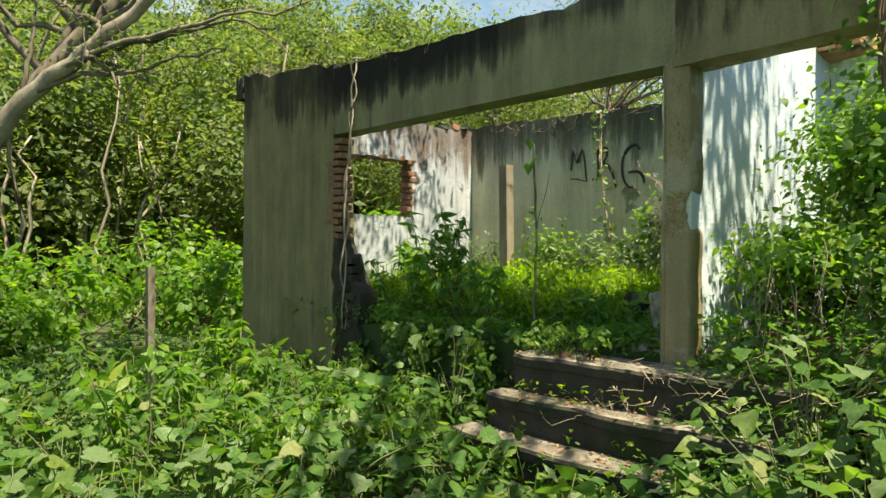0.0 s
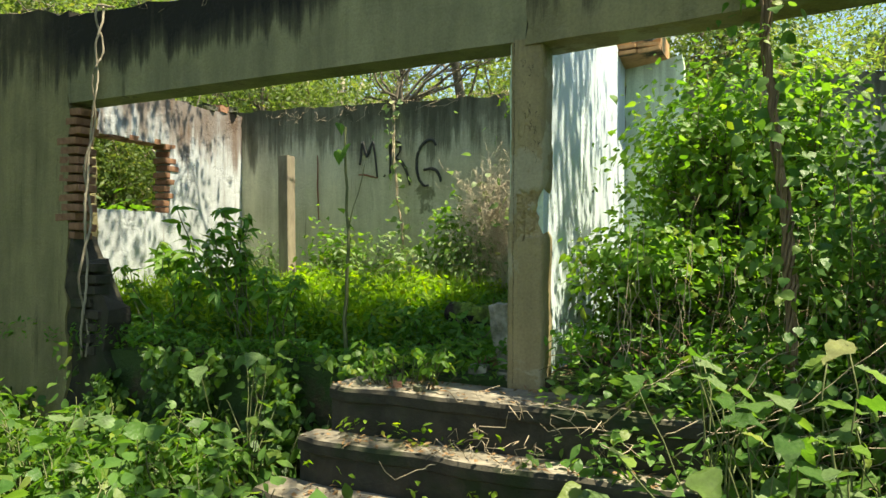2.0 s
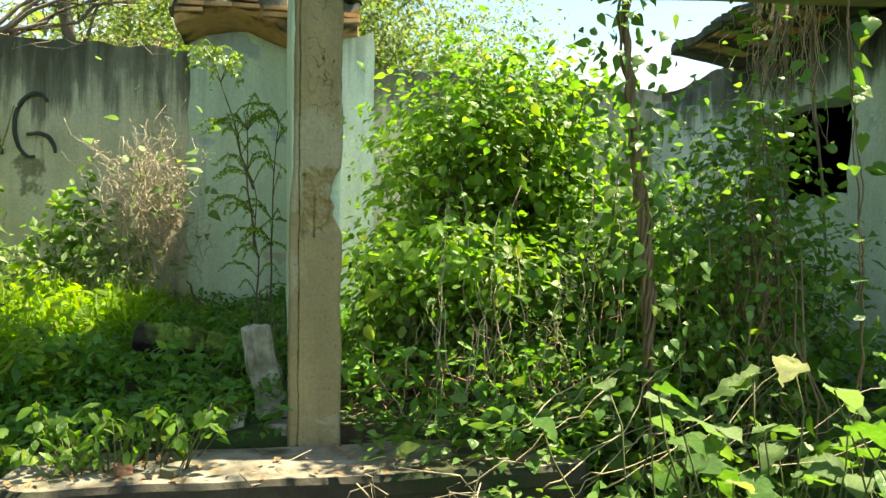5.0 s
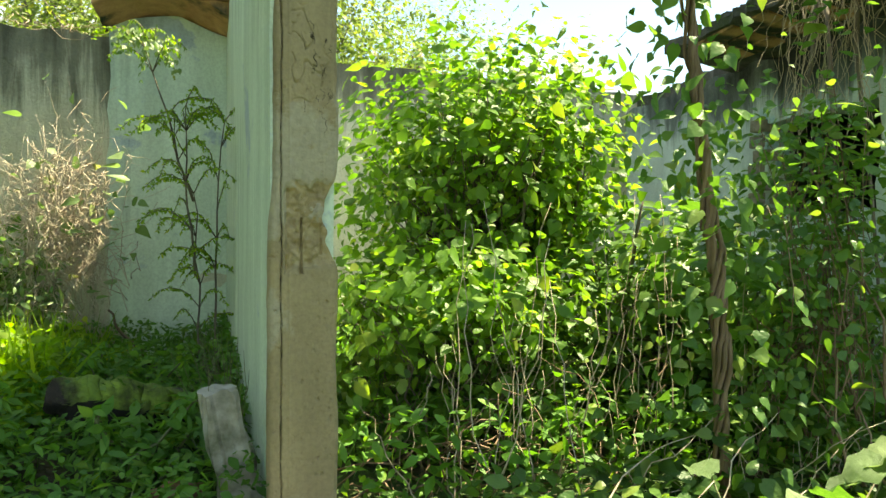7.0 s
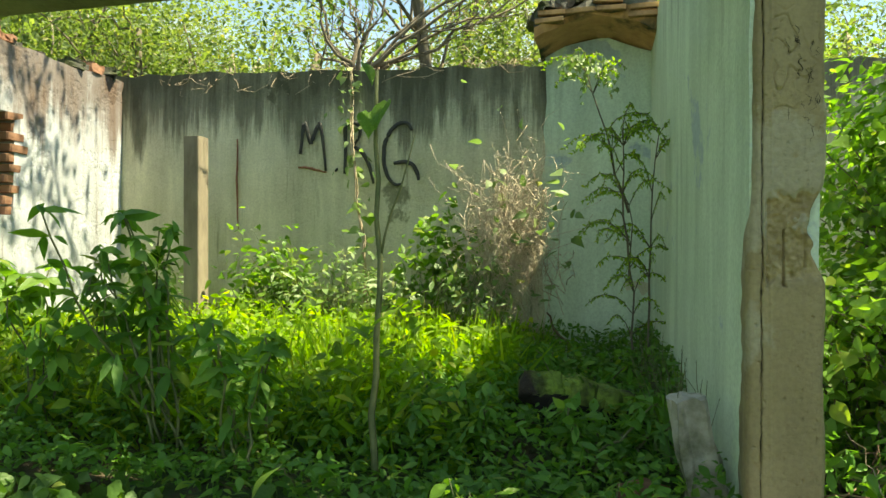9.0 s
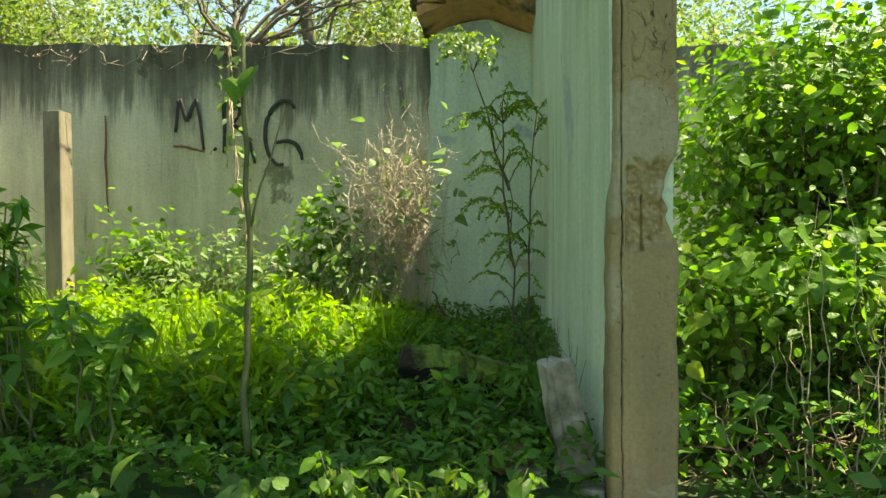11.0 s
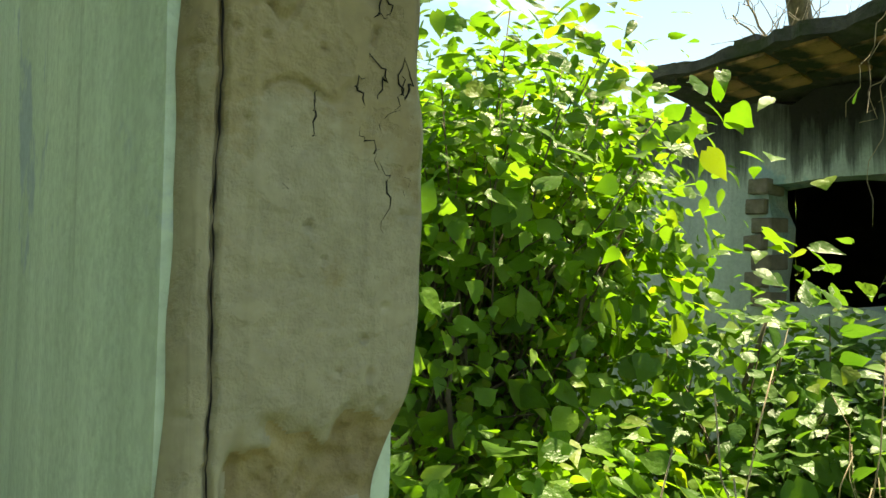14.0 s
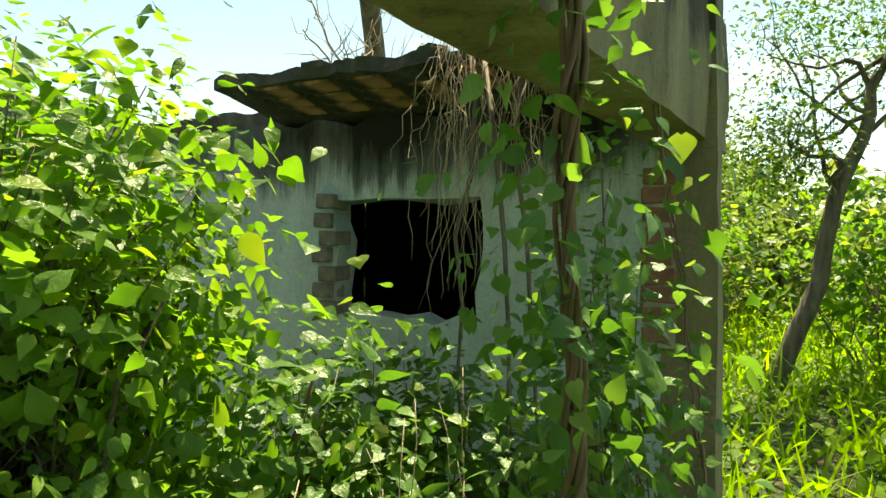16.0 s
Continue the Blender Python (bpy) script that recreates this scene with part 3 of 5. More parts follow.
def steps():
    for k, (x0, x1, y0, y1, z0, z1) in enumerate(((-1.02, 1.15, -0.46, -0.01, 0.3, 0.77), (-1.09, 1.15, -0.68, -0.44, 0.1, 0.5), (-1.2, 1.1, -0.95, -0.66, -0.1, 0.25))):
        bm = bmesh.new()
        n = 30
        prof = [(y1, z0), (y0 + 0.03, z0), (y0 + 0.03, z1 - 0.09), (y0 + 0.005, z1 - 0.075), (y0, z1 - 0.02), (y0 + 0.02, z1), (y1, z1)]
        rings = []
        for i in range(n + 1):
            x = x0 + (x1 - x0) * i / n
            corner = 0.05 * max(0, 1 - i / 2)
            rings.append([bm.verts.new((x, y + corner * (y < y1 - 0.05) + 0.012 * n3(x * 4, z * 3, k), z + 0.012 * n3(x * 3, y * 5, k + 4) * (z > z0))) for y, z in prof])
        for a, b in zip(rings, rings[1:]):
            for j in range(len(prof)):
                q = (j + 1) % len(prof)
                bm.faces.new((a[q], a[j], b[j], b[q]))
        bm.faces.new(rings[0])
        bm.faces.new(rings[-1][::-1])
        me = bpy.data.meshes.new("step")
        bm.to_mesh(me)
        bm.free()
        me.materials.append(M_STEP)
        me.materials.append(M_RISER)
        # Fronts and left ends go near-black: their shade is put into the colour.
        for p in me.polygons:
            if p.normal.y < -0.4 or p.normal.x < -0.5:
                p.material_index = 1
        tagged(new("step", me), "worn concrete step with dry leaves on it", "step", "steps to the porch", "structure")


steps()


def right_pillar():
    t = tagged
    t(wall("wall_right_pillar", "x", 3.32, 3.74, -0.36, -0.03, -0.1, lambda u: 3.75 - 0.6 * max(0, u - 3.6), M_FACADE, edge=0.04), "grey rendered corner pillar with bare bricks", "pillar", kind="structure")


right_pillar()


def roof_rest():
    # the slab that juts from the east wall
    def slab(name, x0, x1, y0, y1, zlow, zhigh, thick, label):
        bm = bmesh.new()
        n, m = 7, 40
        tops, lows = [], []
        for i in range(n + 1):
            a, b = [], []
            for j in range(m + 1):
                u, w = i / n, j / m
                x, y = x0 + (x1 - x0) * u + (0.09 * n3(w * 9, 2, 0) + 0.05 * n3(w * 31, 5, 0) if i == 0 else 0), y0 + (y1 - y0) * w + (0.12 * n3(u * 7, 4, 1) if j == m else 0)
                z = zhigh + (zlow - zhigh) * u + 0.012 * n3(x * 6, y * 6, 0)
                b.append(bm.verts.new((x, y, z)))
                a.append(bm.verts.new((x, y, z + thick + 0.035 * n3(x * 5, y * 5, 6) + 0.02 * n3(x * 17, y * 17, 3))))
            tops.append(a)
            lows.append(b)
        for i in range(n):
            for j in range(m):
                bm.faces.new((tops[i][j], tops[i + 1][j], tops[i + 1][j + 1], tops[i][j + 1]))
                bm.faces.new((lows[i][j], lows[i][j + 1], lows[i + 1][j + 1], lows[i + 1][j]))
        for j in range(m):
            bm.faces.new((tops[0][j], tops[0][j + 1], lows[0][j + 1], lows[0][j]))
            bm.faces.new((tops[n][j + 1], tops[n][j], lows[n][j], lows[n][j + 1]))
        for i in range(n):
            bm.faces.new((tops[i + 1][0], tops[i][0], lows[i][0], lows[i + 1][0]))
            bm.faces.new((tops[i][m], tops[i + 1][m], lows[i + 1][m], lows[i][m]))
        me = bpy.data.meshes.new(name)
        bm.to_mesh(me)
        bm.free()
        me.materials.append(M_ROOF)
        return tagged(new(name, me), label, "roof", kind="structure")

    slab("roof_east", 2.8, 3.5, -0.05, 2.03, 3.04, 3.155, 0.055, "mossy jutting edge of a broken roof with brick underside")
    # the vault's springing over the back corner
    for nm, x0, x1, top0, top1, lab in (("roof_stub_left", -1.1, -0.19, 3.66, 3.86, "broken brick vault rest over the corner"), ("roof_stub_right", 0.0, 0.42, 3.84, 3.76, "broken brick vault rest over the corner")):
        bm = bmesh.new()
        n, m = 14, 6
        rows = []
        for i in range(n + 1):
            u = i / n
            x = x0 + (x1 - x0) * u
            lo = 3.42 + 0.15 * math.sin(math.pi * min(1, u * 1.0)) if x0 < 0 else 3.52 + 0.05 * u
            hi = top0 + (top1 - top0) * u + 0.03 * n3(x * 8, 0, 0)
            jut = 0.42 + 0.05 * n3(x * 5, 3, 0)
            prof = [(3.5, lo), (3.43 - jut * 0.5, lo + 0.02), (3.43 - jut, lo + 0.05), (3.43 - jut - 0.03, (lo + hi) / 2), (3.43 - jut, hi - 0.03), (3.43 - jut * 0.5, hi), (3.6, hi)]
            rows.append([bm.verts.new((x + 0.03 * n3(y * 4, z * 6, 1), y + 0.02 * n3(x * 9, z * 9, 1), z + 0.015 * n3(x * 11, y * 11, 2))) for y, z in prof])
        for a, b in zip(rows, rows[1:]):
            for k in range(len(a)):
                q = (k + 1) % len(a)
                bm.faces.new((a[q], a[k], b[k], b[q]))
        bm.faces.new(rows[0])
        bm.faces.new(rows[-1][::-1])
        me = bpy.data.meshes.new(nm)
        bm.to_mesh(me)
        bm.free()
        me.materials.append(M_TILE)
        me.materials.append(M_ROOF)
        for p in me.polygons:
            if p.normal.z > 0.3 or p.center.z > 3.7:
                p.material_index = 1
        tagged(new(nm, me), lab, "roof", kind="structure")
    # the closed room behind the east window, its shade put into dark walls
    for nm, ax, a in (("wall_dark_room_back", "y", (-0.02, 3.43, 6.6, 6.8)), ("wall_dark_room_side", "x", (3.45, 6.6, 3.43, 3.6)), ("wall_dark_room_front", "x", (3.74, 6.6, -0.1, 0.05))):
        tagged(wall(nm, ax, *a, 0.0, lambda u: 3.1, M_DARK), "plaster wall of the closed room, coloured dark to stand in for shade", "wall", kind="structure")
    tagged(mesh_object("floor_dark_room", [(3.5, 0, 0.7), (6.7, 0, 0.7), (6.7, 3.5, 0.7), (3.5, 3.5, 0.7)], [(0, 1, 2, 3)], M_SOIL), "earth floor of the closed room", "floor", kind="structure")
    slab("roof_dark_room", 3.46, 7.0, -0.05, 3.7, 3.06, 3.06, 0.12, "old flat roof over the closed room")


roof_rest()

# ---- plants ----
def strands(name, starts, ends, mat, label, seed, r=0.004, sag=0.0, bend=0.1, n=7, category="vine"):
    rng = np.random.default_rng(seed)
    v, t = join([tube(wander(a, b, n, bend, rng, sag), (r, r * 0.4), 3) for a, b in zip(starts, ends)])
    return tagged(tri_object(name, v, t, mat), label, category, kind="stuff")


def stuff(name, pieces, mat, label, category, kind="stuff"):
    v, t = join(pieces)
    return tagged(tri_object(name, v, t, mat), label, category, kind=kind)


def inside_ruin(x, y):
    return (x > -6.2) & (x < 3.8) & (y > -0.02) & (y < 3.7)


def on_steps(x, y):
    return (x > -1.25) & (x < 0.55) & (y > -1.0) & (y < 0)


def near_path(x, y):
    line = [(3.0, -4.9), (2.1, -4.3), (1.2, -3.95), (0.4, -3.4), (-0.1, -2.3), (-0.05, -1.4), (-0.1, -0.4)]
    d = np.full(np.shape(x), 9.0)
    for (ax, ay), (bx, by) in zip(line, line[1:]):
        t = np.clip(((x - ax) * (bx - ax) + (y - ay) * (by - ay)) / ((bx - ax) ** 2 + (by - ay) ** 2), 0, 1)
        d = np.minimum(d, np.hypot(x - ax - t * (bx - ax), y - ay - t * (by - ay)))
    return d


def undergrowth():
    rng = np.random.default_rng(3)
    # low plants outside, in tufts of stems with leaves
    k = 2600
    x, y = rng.uniform(-6.5, 4.5, k), rng.uniform(-5.8, 0.0, k)
    keep = ~on_steps(x, y) & ~inside_ruin(x, y)
    x, y = x[keep], y[keep]
    h = 0.16 + 0.3 * rng.random(len(x)) + 0.12 * np.array([n3(a * 0.9, b * 0.9, 2) for a, b in zip(x, y)])
    h = np.clip(h, 0.08, 0.7) * np.clip(near_path(x, y) / 0.6, 0.45, 1.0)
    z0 = np.array([hill(a, b) for a, b in zip(x, y)])
    stems, spots, outs = [], [], []
    for a, b, c, hh in zip(x, y, z0, h):
        tip = (a + rng.normal(0, 0.1), b + rng.normal(0, 0.1), c + hh)
        p = wander((a, b, c - 0.02), tip, 4, 0.03, rng)
        stems.append(tube(p, (0.006, 0.003), 3))
        m = int(7 + 14 * hh)
        f = rng.random((m, 1)) ** 0.6
        q = np.array((a, b, c)) * (1 - f) + np.array(tip) * f
        d = rng.normal(0, 1, (m, 3)) * (1, 1, 0.25)
        spots.append(q + d * 0.075)
        outs.append(d * 0.25)
    stuff("undergrowth_stems", stems, M_STEM, "thin green stems of low weeds", "stems")
    p, o = np.concatenate(spots), np.concatenate(outs)
    stuff("undergrowth", [leaves(p, rng.uniform(0.05, 0.125, len(p)), rng, (LANCE_V * (1.9, 1, 1), LANCE_T), 0.8, o)], L_GROUND, "dense low weeds with dark green leaves", "weeds")
    # broad vine leaves that lie over the weeds
    k = 2600
    x, y = rng.uniform(-5.5, 4.2, k), rng.uniform(-5.2, -0.3, k)
    w = np.array([n3(a * 0.7 + 9, b * 0.7, 5) for a, b in zip(x, y)])
    keep = (w > -0.12) & ~on_steps(x, y) & ~inside_ruin(x, y)
    x, y = x[keep], y[keep]
    z = np.array([hill(a, b) for a, b in zip(x, y)]) + rng.uniform(0.12, 0.5, len(x)) * np.clip(near_path(x, y) / 0.6, 0.4, 1)
    p = np.stack([x, y, z], 1)
    stuff("creeping_vine", [leaves(p, rng.uniform(0.06, 0.15, len(p)), rng, up=1.0)], L_HEART, "creeping vine with broad heart-shaped leaves", "vine")
    # a bank of large leaves right of the steps
    pieces = []
    for c, r, n in (((1.9, -0.95, 0.45), (0.9, 0.5, 0.5), 34), ((2.7, -1.5, 0.5), (0.9, 0.7, 0.55), 44), ((1.5, -1.55, 0.3), (0.6, 0.5, 0.3), 20), ((3.4, -0.9, 0.6), (0.8, 0.6, 0.6), 30)):
        q, d, _ = clumped(rng, c, r, n, 5, 0.08)
        pieces.append(leaves(q, rng.uniform(0.07, 0.14, len(q)), rng, up=0.9, out=d * 0.35))
    stuff("vine_bank", pieces, L_HEART, "bank of vine leaves beside the steps", "vine")
    # meadow and weeds to the east, and the bushes to the west
    k = 26000
    x, y = rng.uniform(3.9, 20, k), rng.uniform(-9, 8, k)
    keep = (x > 4.2) & ~((x < 7.0) & (y > -0.15) & (y < 3.8))
    x, y = x[keep], y[keep]
    z = np.array([hill(a, b) for a, b in zip(x, y)]) + rng.random(len(x)) ** 2 * 0.55
    p = np.stack([x, y, z], 1)
    stuff("meadow_weeds", [leaves(p, rng.uniform(0.07, 0.16, len(p)), rng, (LANCE_V * (1.8, 1, 1), LANCE_T), 0.8)], L_GRASS, "sunny meadow of waist-high weeds", "weeds")


def room_floor(x, y):
    return FLOOR + np.where(x < 0, 0.14 * np.clip((y - 0.35) / 0.9, 0, 1), 0.05)


def room_plants():
    rng = np.random.default_rng(8)
    # ferny ground cover by the partition and the front of the left room
    k = 30000
    x, y = rng.uniform(-5.1, -0.03, k), rng.uniform(-0.02, 3.4, k)
    x = np.minimum(x, -0.03 - 0.06 * y)
    mound = np.array([n3(a * 2.3, c * 2.3, 16) for a, c in zip(x, y)])
    z = room_floor(x, y) + rng.random(k) ** 0.7 * (0.2 + 0.14 * mound + 0.12 * np.clip((y - 1) / 2, 0, 1))
    p = np.stack([x, y, z], 1)
    stuff("floor_weeds", [leaves(p, rng.uniform(0.03, 0.07, k), rng, (LANCE_V * (1.6, 1, 1), LANCE_T), 0.9)], L_FERN, "soft green weeds over the buried floor", "weeds")
    k = 11000
    x, y = rng.uniform(0.22, 3.3, k), rng.uniform(0.0, 3.4, k)
    p = np.stack([x, y, FLOOR + 0.05 + rng.random(k) ** 0.8 * 0.34], 1)
    stuff("room_weeds", [leaves(p, rng.uniform(0.035, 0.085, k), rng, (LANCE_V * (1.6, 1, 1), LANCE_T), 0.8)], L_FERN, "knee-high weeds under the shrubs of a roofless room", "weeds")
    k = 6000
    x, y = rng.uniform(-5.1, -1.3, k), 0.5 + 2.9 * rng.random(k) ** 0.7
    keep = rng.random(k) < np.clip((-1.2 - x) / 0.6, 0, 1)
    x, y = x[keep], y[keep]
    p = np.stack([x, y, room_floor(x, y)], 1)
    x, y = rng.uniform(-2.3, -1.05, 1300), rng.uniform(1.5, 2.9, 1300)
    tuft = np.stack([x, y, room_floor(x, y)], 1)
    stuff("grass", [blades(p, rng.uniform(0.2, 0.55, len(p)), rng, 0.6), blades(tuft, rng.uniform(0.25, 0.55, 1300), rng, 0.55)], L_GRASS, "tall bright grass in the roofless room", "grass")
    k = 15000
    x, y = rng.uniform(-5.1, -1.0, k), 0.4 + 3.0 * rng.random(k) ** 0.8
    hump = np.array([n3(a * 1.6, c * 1.6, 6) for a, c in zip(x, y)])
    z = room_floor(x, y) + rng.uniform(0.05, 0.42, k) * (0.9 + 0.9 * hump)
    p = np.stack([x, y, z], 1)
    stuff("tall_weeds", [leaves(p, rng.uniform(0.035, 0.095, len(p)), rng, (LANCE_V * (1.7, 1, 1), LANCE_T), 0.8)], L_GRASS, "sunlit knee-high weeds in the roofless room", "weeds")


def shrub(name, base, centre, radii, clumps, per, size, mat, label, seed, stems=10, shape=(HEART_V, HEART_T), stem_mat=None, spread=0.09, up=0.6, stem_r=0.018):
    """A bush: stems that rise from its base to leaf clumps."""
    rng = np.random.default_rng(seed)
    p, d, c = clumped(rng, centre, radii, clumps, per, spread, 0.35)
    top = empty(name, base)
    wood = []
    b = np.array(base, float)
    for i in range(stems):
        foot = b + rng.normal(0, 0.12, 3) * (1, 1, 0)
        tri_object("stem", *tube(wander(foot, c[rng.integers(len(c))], 8, 0.12, rng) - b, (stem_r, stem_r * 0.3), 5), stem_mat or M_BARK, top)
    for i in range(0, len(c), 2):
        foot = b * 0.35 + np.array(centre) * 0.65 + rng.normal(0, 0.12, 3)
        wood.append(tube(wander(foot, c[i], 5, 0.05, rng) - b, (stem_r * 0.4, 0.002), 3))
    v, t = join(wood)
    tagged(tri_object("twig", v, t, stem_mat or M_BARK, top), kind="stuff")
    v, t = leaves(p - b, size[0] + (size[1] - size[0]) * rng.random(len(p)) ** 1.9, rng, shape, up, d * 0.5)
    tagged(tri_object("foliage", v, t, mat, top), kind="stuff")
    return tagged(top, label, "shrub")


def tree(name, path, radius, crown, clumps, per, leaf, mat, label, seed, bark=None, limbs=9, spread=0.25, shape=(OVAL_V, OVAL_T), branch_r=0.3):
    """A tapering, crooked trunk along path, limbs out to leaf clumps, and a ragged crown of small leaves."""
    rng = np.random.default_rng(seed)
    top = empty(name, path[0])
    b = np.array(path[0], float)
    pts = np.array(path, float)
    t = np.linspace(0, 1, len(pts))
    tt = np.linspace(0, 1, 14)
    line = np.stack([np.interp(tt, t, pts[:, i]) for i in range(3)], 1) + rng.normal(0, radius * 0.18, (14, 3))
    wood = [tube(line - b, (radius * 1.25, radius, radius * 0.55), 8)]
    spots, outs, ends = [], [], []
    for centre, radii in crown:
        p, d, c = clumped(rng, centre, radii, clumps, per, spread, 0.3)
        spots.append(p)
        outs.append(d)
        ends.append(c)
    ends = np.concatenate(ends)
    for i in range(limbs):
        s = line[rng.integers(7, 14)]
        e = ends[rng.integers(len(ends))]
        limb = wander(s, e, 8, 0.25, rng)
        wood.append(tube(limb - b, (radius * branch_r, radius * 0.06), 5))
        for _ in range(4):
            q = limb[rng.integers(3, 8)]
            e2 = ends[np.argmin(np.linalg.norm(ends - q - rng.normal(0, 0.5, 3), axis=1))]
            wood.append(tube(wander(q, e2, 5, 0.12, rng) - b, (radius * 0.1, 0.004), 3))
    v, tr = join(wood)
    tri_object("trunk", v, tr, bark or M_BARK, top)
    p, d = np.concatenate(spots), np.concatenate(outs)
    v, tr = leaves(p - b, rng.uniform(leaf * 0.6, leaf * 1.3, len(p)), rng, shape, 0.6, d * 0.3)
    tri_object("crown", v, tr, mat, top)
    return tagged(top, label, "tree")


undergrowth()
room_plants()
shrub("brush", (1.1, 1.3, FLOOR), (1.12, 1.32, 2.15), (0.76, 0.78, 0.82), 500, 14, (0.03, 0.082), L_BRUSH, "tall bright green shrub with heart-shaped leaves filling a room", 11, 14, spread=0.12)
# Darker ground leaf here: shade below the shrubs is put into leaf colour.
shrub("brush_low", (1.0, 0.75, FLOOR), (1.1, 0.78, 1.1), (0.85, 0.42, 0.34), 115, 14, (0.032, 0.075), L_GROUND, "dense bramble with dry stalks, shade put into its darker leaves", 12, 16, stem_mat=M_DEAD, stem_r=0.005, spread=0.11)
shrub("brush_shelf", (0.8, 0.7, FLOOR), (0.85, 0.62, 1.52), (0.6, 0.45, 0.16), 150, 13, (0.03, 0.075), L_BRUSH, "sunlit leafy shelf of a sprawling shrub", 20, 10, stem_r=0.008, spread=0.1)
shrub("brush_east", (2.3, 0.9, FLOOR), (2.35, 0.5, 1.3), (0.8, 0.5, 0.6), 270, 13, (0.03, 0.075), L_HEART, "vine-grown shrub beside the window", 13, 14, spread=0.12)
shrub("brush_wing", (0.6, 0.8, FLOOR), (0.58, 0.85, 1.4), (0.33, 0.45, 0.4), 80, 13, (0.032, 0.08), L_BRUSH, "leafy bush crowding the pillar", 18, 8, stem_r=0.008)
shrub("brush_mid", (1.9, 0.95, FLOOR), (1.95, 0.8, 1.48), (0.65, 0.45, 0.55), 200, 13, (0.032, 0.085), L_HEART, "tangled vine-grown bush between shrub and window", 25, 12, spread=0.12)
shrub("tall_shrub", (1.6, 1.6, FLOOR), (1.62, 1.45, 2.3), (0.45, 0.45, 0.62), 150, 13, (0.03, 0.085), L_BRUSH, "upper shoots of a tall green shrub", 19, 8, spread=0.12)
# The dark leaf colour also stands in for shade at the porch edge.
shrub("porch_bramble", (1.6, -0.25, 0.2), (1.7, -0.2, 0.75), (0.85, 0.26, 0.42), 150, 12, (0.036, 0.08), L_GROUND, "vine tangle at the porch edge, its shade put into darker leaves", 16, 8, stem_mat=M_DEAD, stem_r=0.004, spread=0.11)
shrub("vine_curtain", (2.1, -0.15, 0.6), (2.05, -0.12, 1.75), (0.42, 0.12, 1.0), 150, 14, (0.028, 0.056), L_HEART, "curtain of climbing vine hanging from the beam", 24, 14, stem_mat=M_VINE, stem_r=0.007, spread=0.09)


def edge_creepers():
    rng = np.random.default_rng(17)
    k = 2600
    x = rng.uniform(-3.9, -1.05, k)
    p = np.stack([x, rng.uniform(-0.22, 0.02, k), 0.25 + 0.65 * rng.random(k)], 1)
    keep = np.array([n3(a * 2.2, c * 2.2, 3) > 0.16 for a, b, c in p])
    p = p[keep]
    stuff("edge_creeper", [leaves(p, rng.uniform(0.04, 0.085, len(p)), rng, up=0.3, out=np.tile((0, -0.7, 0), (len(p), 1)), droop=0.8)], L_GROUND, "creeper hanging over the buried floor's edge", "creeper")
    k = 900
    x = rng.uniform(0.25, 1.25, k)
    y = rng.uniform(-0.95, 0.0, k)
    z = np.where(y > -0.46, 0.77, np.where(y > -0.68, 0.5, 0.25)) + rng.uniform(0.02, 0.22, k) * np.clip((x - 0.15) / 0.5, 0.2, 1)
    p = np.stack([x, y, z], 1)[rng.random(k) < np.clip((x - 0.1) / 0.6, 0, 1)]
    stuff("step_creeper", [leaves(p, rng.uniform(0.04, 0.085, len(p)), rng, (LANCE_V * (1.9, 1, 1), LANCE_T), 1.0)], L_HEART, "creeper spreading over the end of the steps", "creeper")
    k = 260
    st = rng.integers(0, 3, k)
    x = rng.uniform(-1.0, 0.4, k)
    y = np.choose(st, [rng.uniform(-0.52, -0.44, k), rng.uniform(-0.75, -0.68, k), rng.uniform(-1.15, -0.95, k)])
    z = np.choose(st, [rng.uniform(0.5, 0.62, k), rng.uniform(0.25, 0.4, k), rng.uniform(0.08, 0.3, k)])
    keep = np.array([n3(a * 3.5, b * 3, 7) > 0.0 for a, b in zip(x, y)])
    stuff("riser_weeds", [leaves(np.stack([x, y, z], 1)[keep], rng.uniform(0.03, 0.06, keep.sum()), rng, (LANCE_V * (1.8, 1, 1), LANCE_T), 0.9)], L_GRASS, "small weeds in the angles of the steps", "weeds")


edge_creepers()


def far_trees():
    rng = np.random.default_rng(21)
    spots = []
    for k in range(74):
        a = rng.uniform(0, 1)
        if k < 34:
            x, y = rng.uniform(-19, -11.5), rng.uniform(-6, 13)
        elif k < 58:
            x, y = rng.uniform(-12, 4), rng.uniform(6.5, 14)
        else:
            x, y = rng.uniform(9, 26), rng.uniform(-9, 14)
        h = rng.uniform(4.5, 8.0) if k < 58 else rng.uniform(3.5, 6)
        spots.append((x, y, h))
    for k, (x, y, h) in enumerate(spots):
        z = hill(x, y)
        lean = rng.normal(0, 0.6, 2)
        path = [(x, y, z - 0.1), (x + lean[0] * 0.4, y + lean[1] * 0.4, z + h * 0.4), (x + lean[0], y + lean[1], z + h * 0.85)]
        crown = [((x + lean[0] + rng.normal(0, 0.6), y + lean[1] + rng.normal(0, 0.6), z + h * f), (1.5, 1.5, h * 0.2)) for f in (0.4, 0.62, 0.84)]
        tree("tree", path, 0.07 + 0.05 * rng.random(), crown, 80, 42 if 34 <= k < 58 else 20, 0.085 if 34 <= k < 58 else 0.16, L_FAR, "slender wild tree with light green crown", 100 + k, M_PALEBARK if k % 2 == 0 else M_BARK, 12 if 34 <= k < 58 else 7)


far_trees()


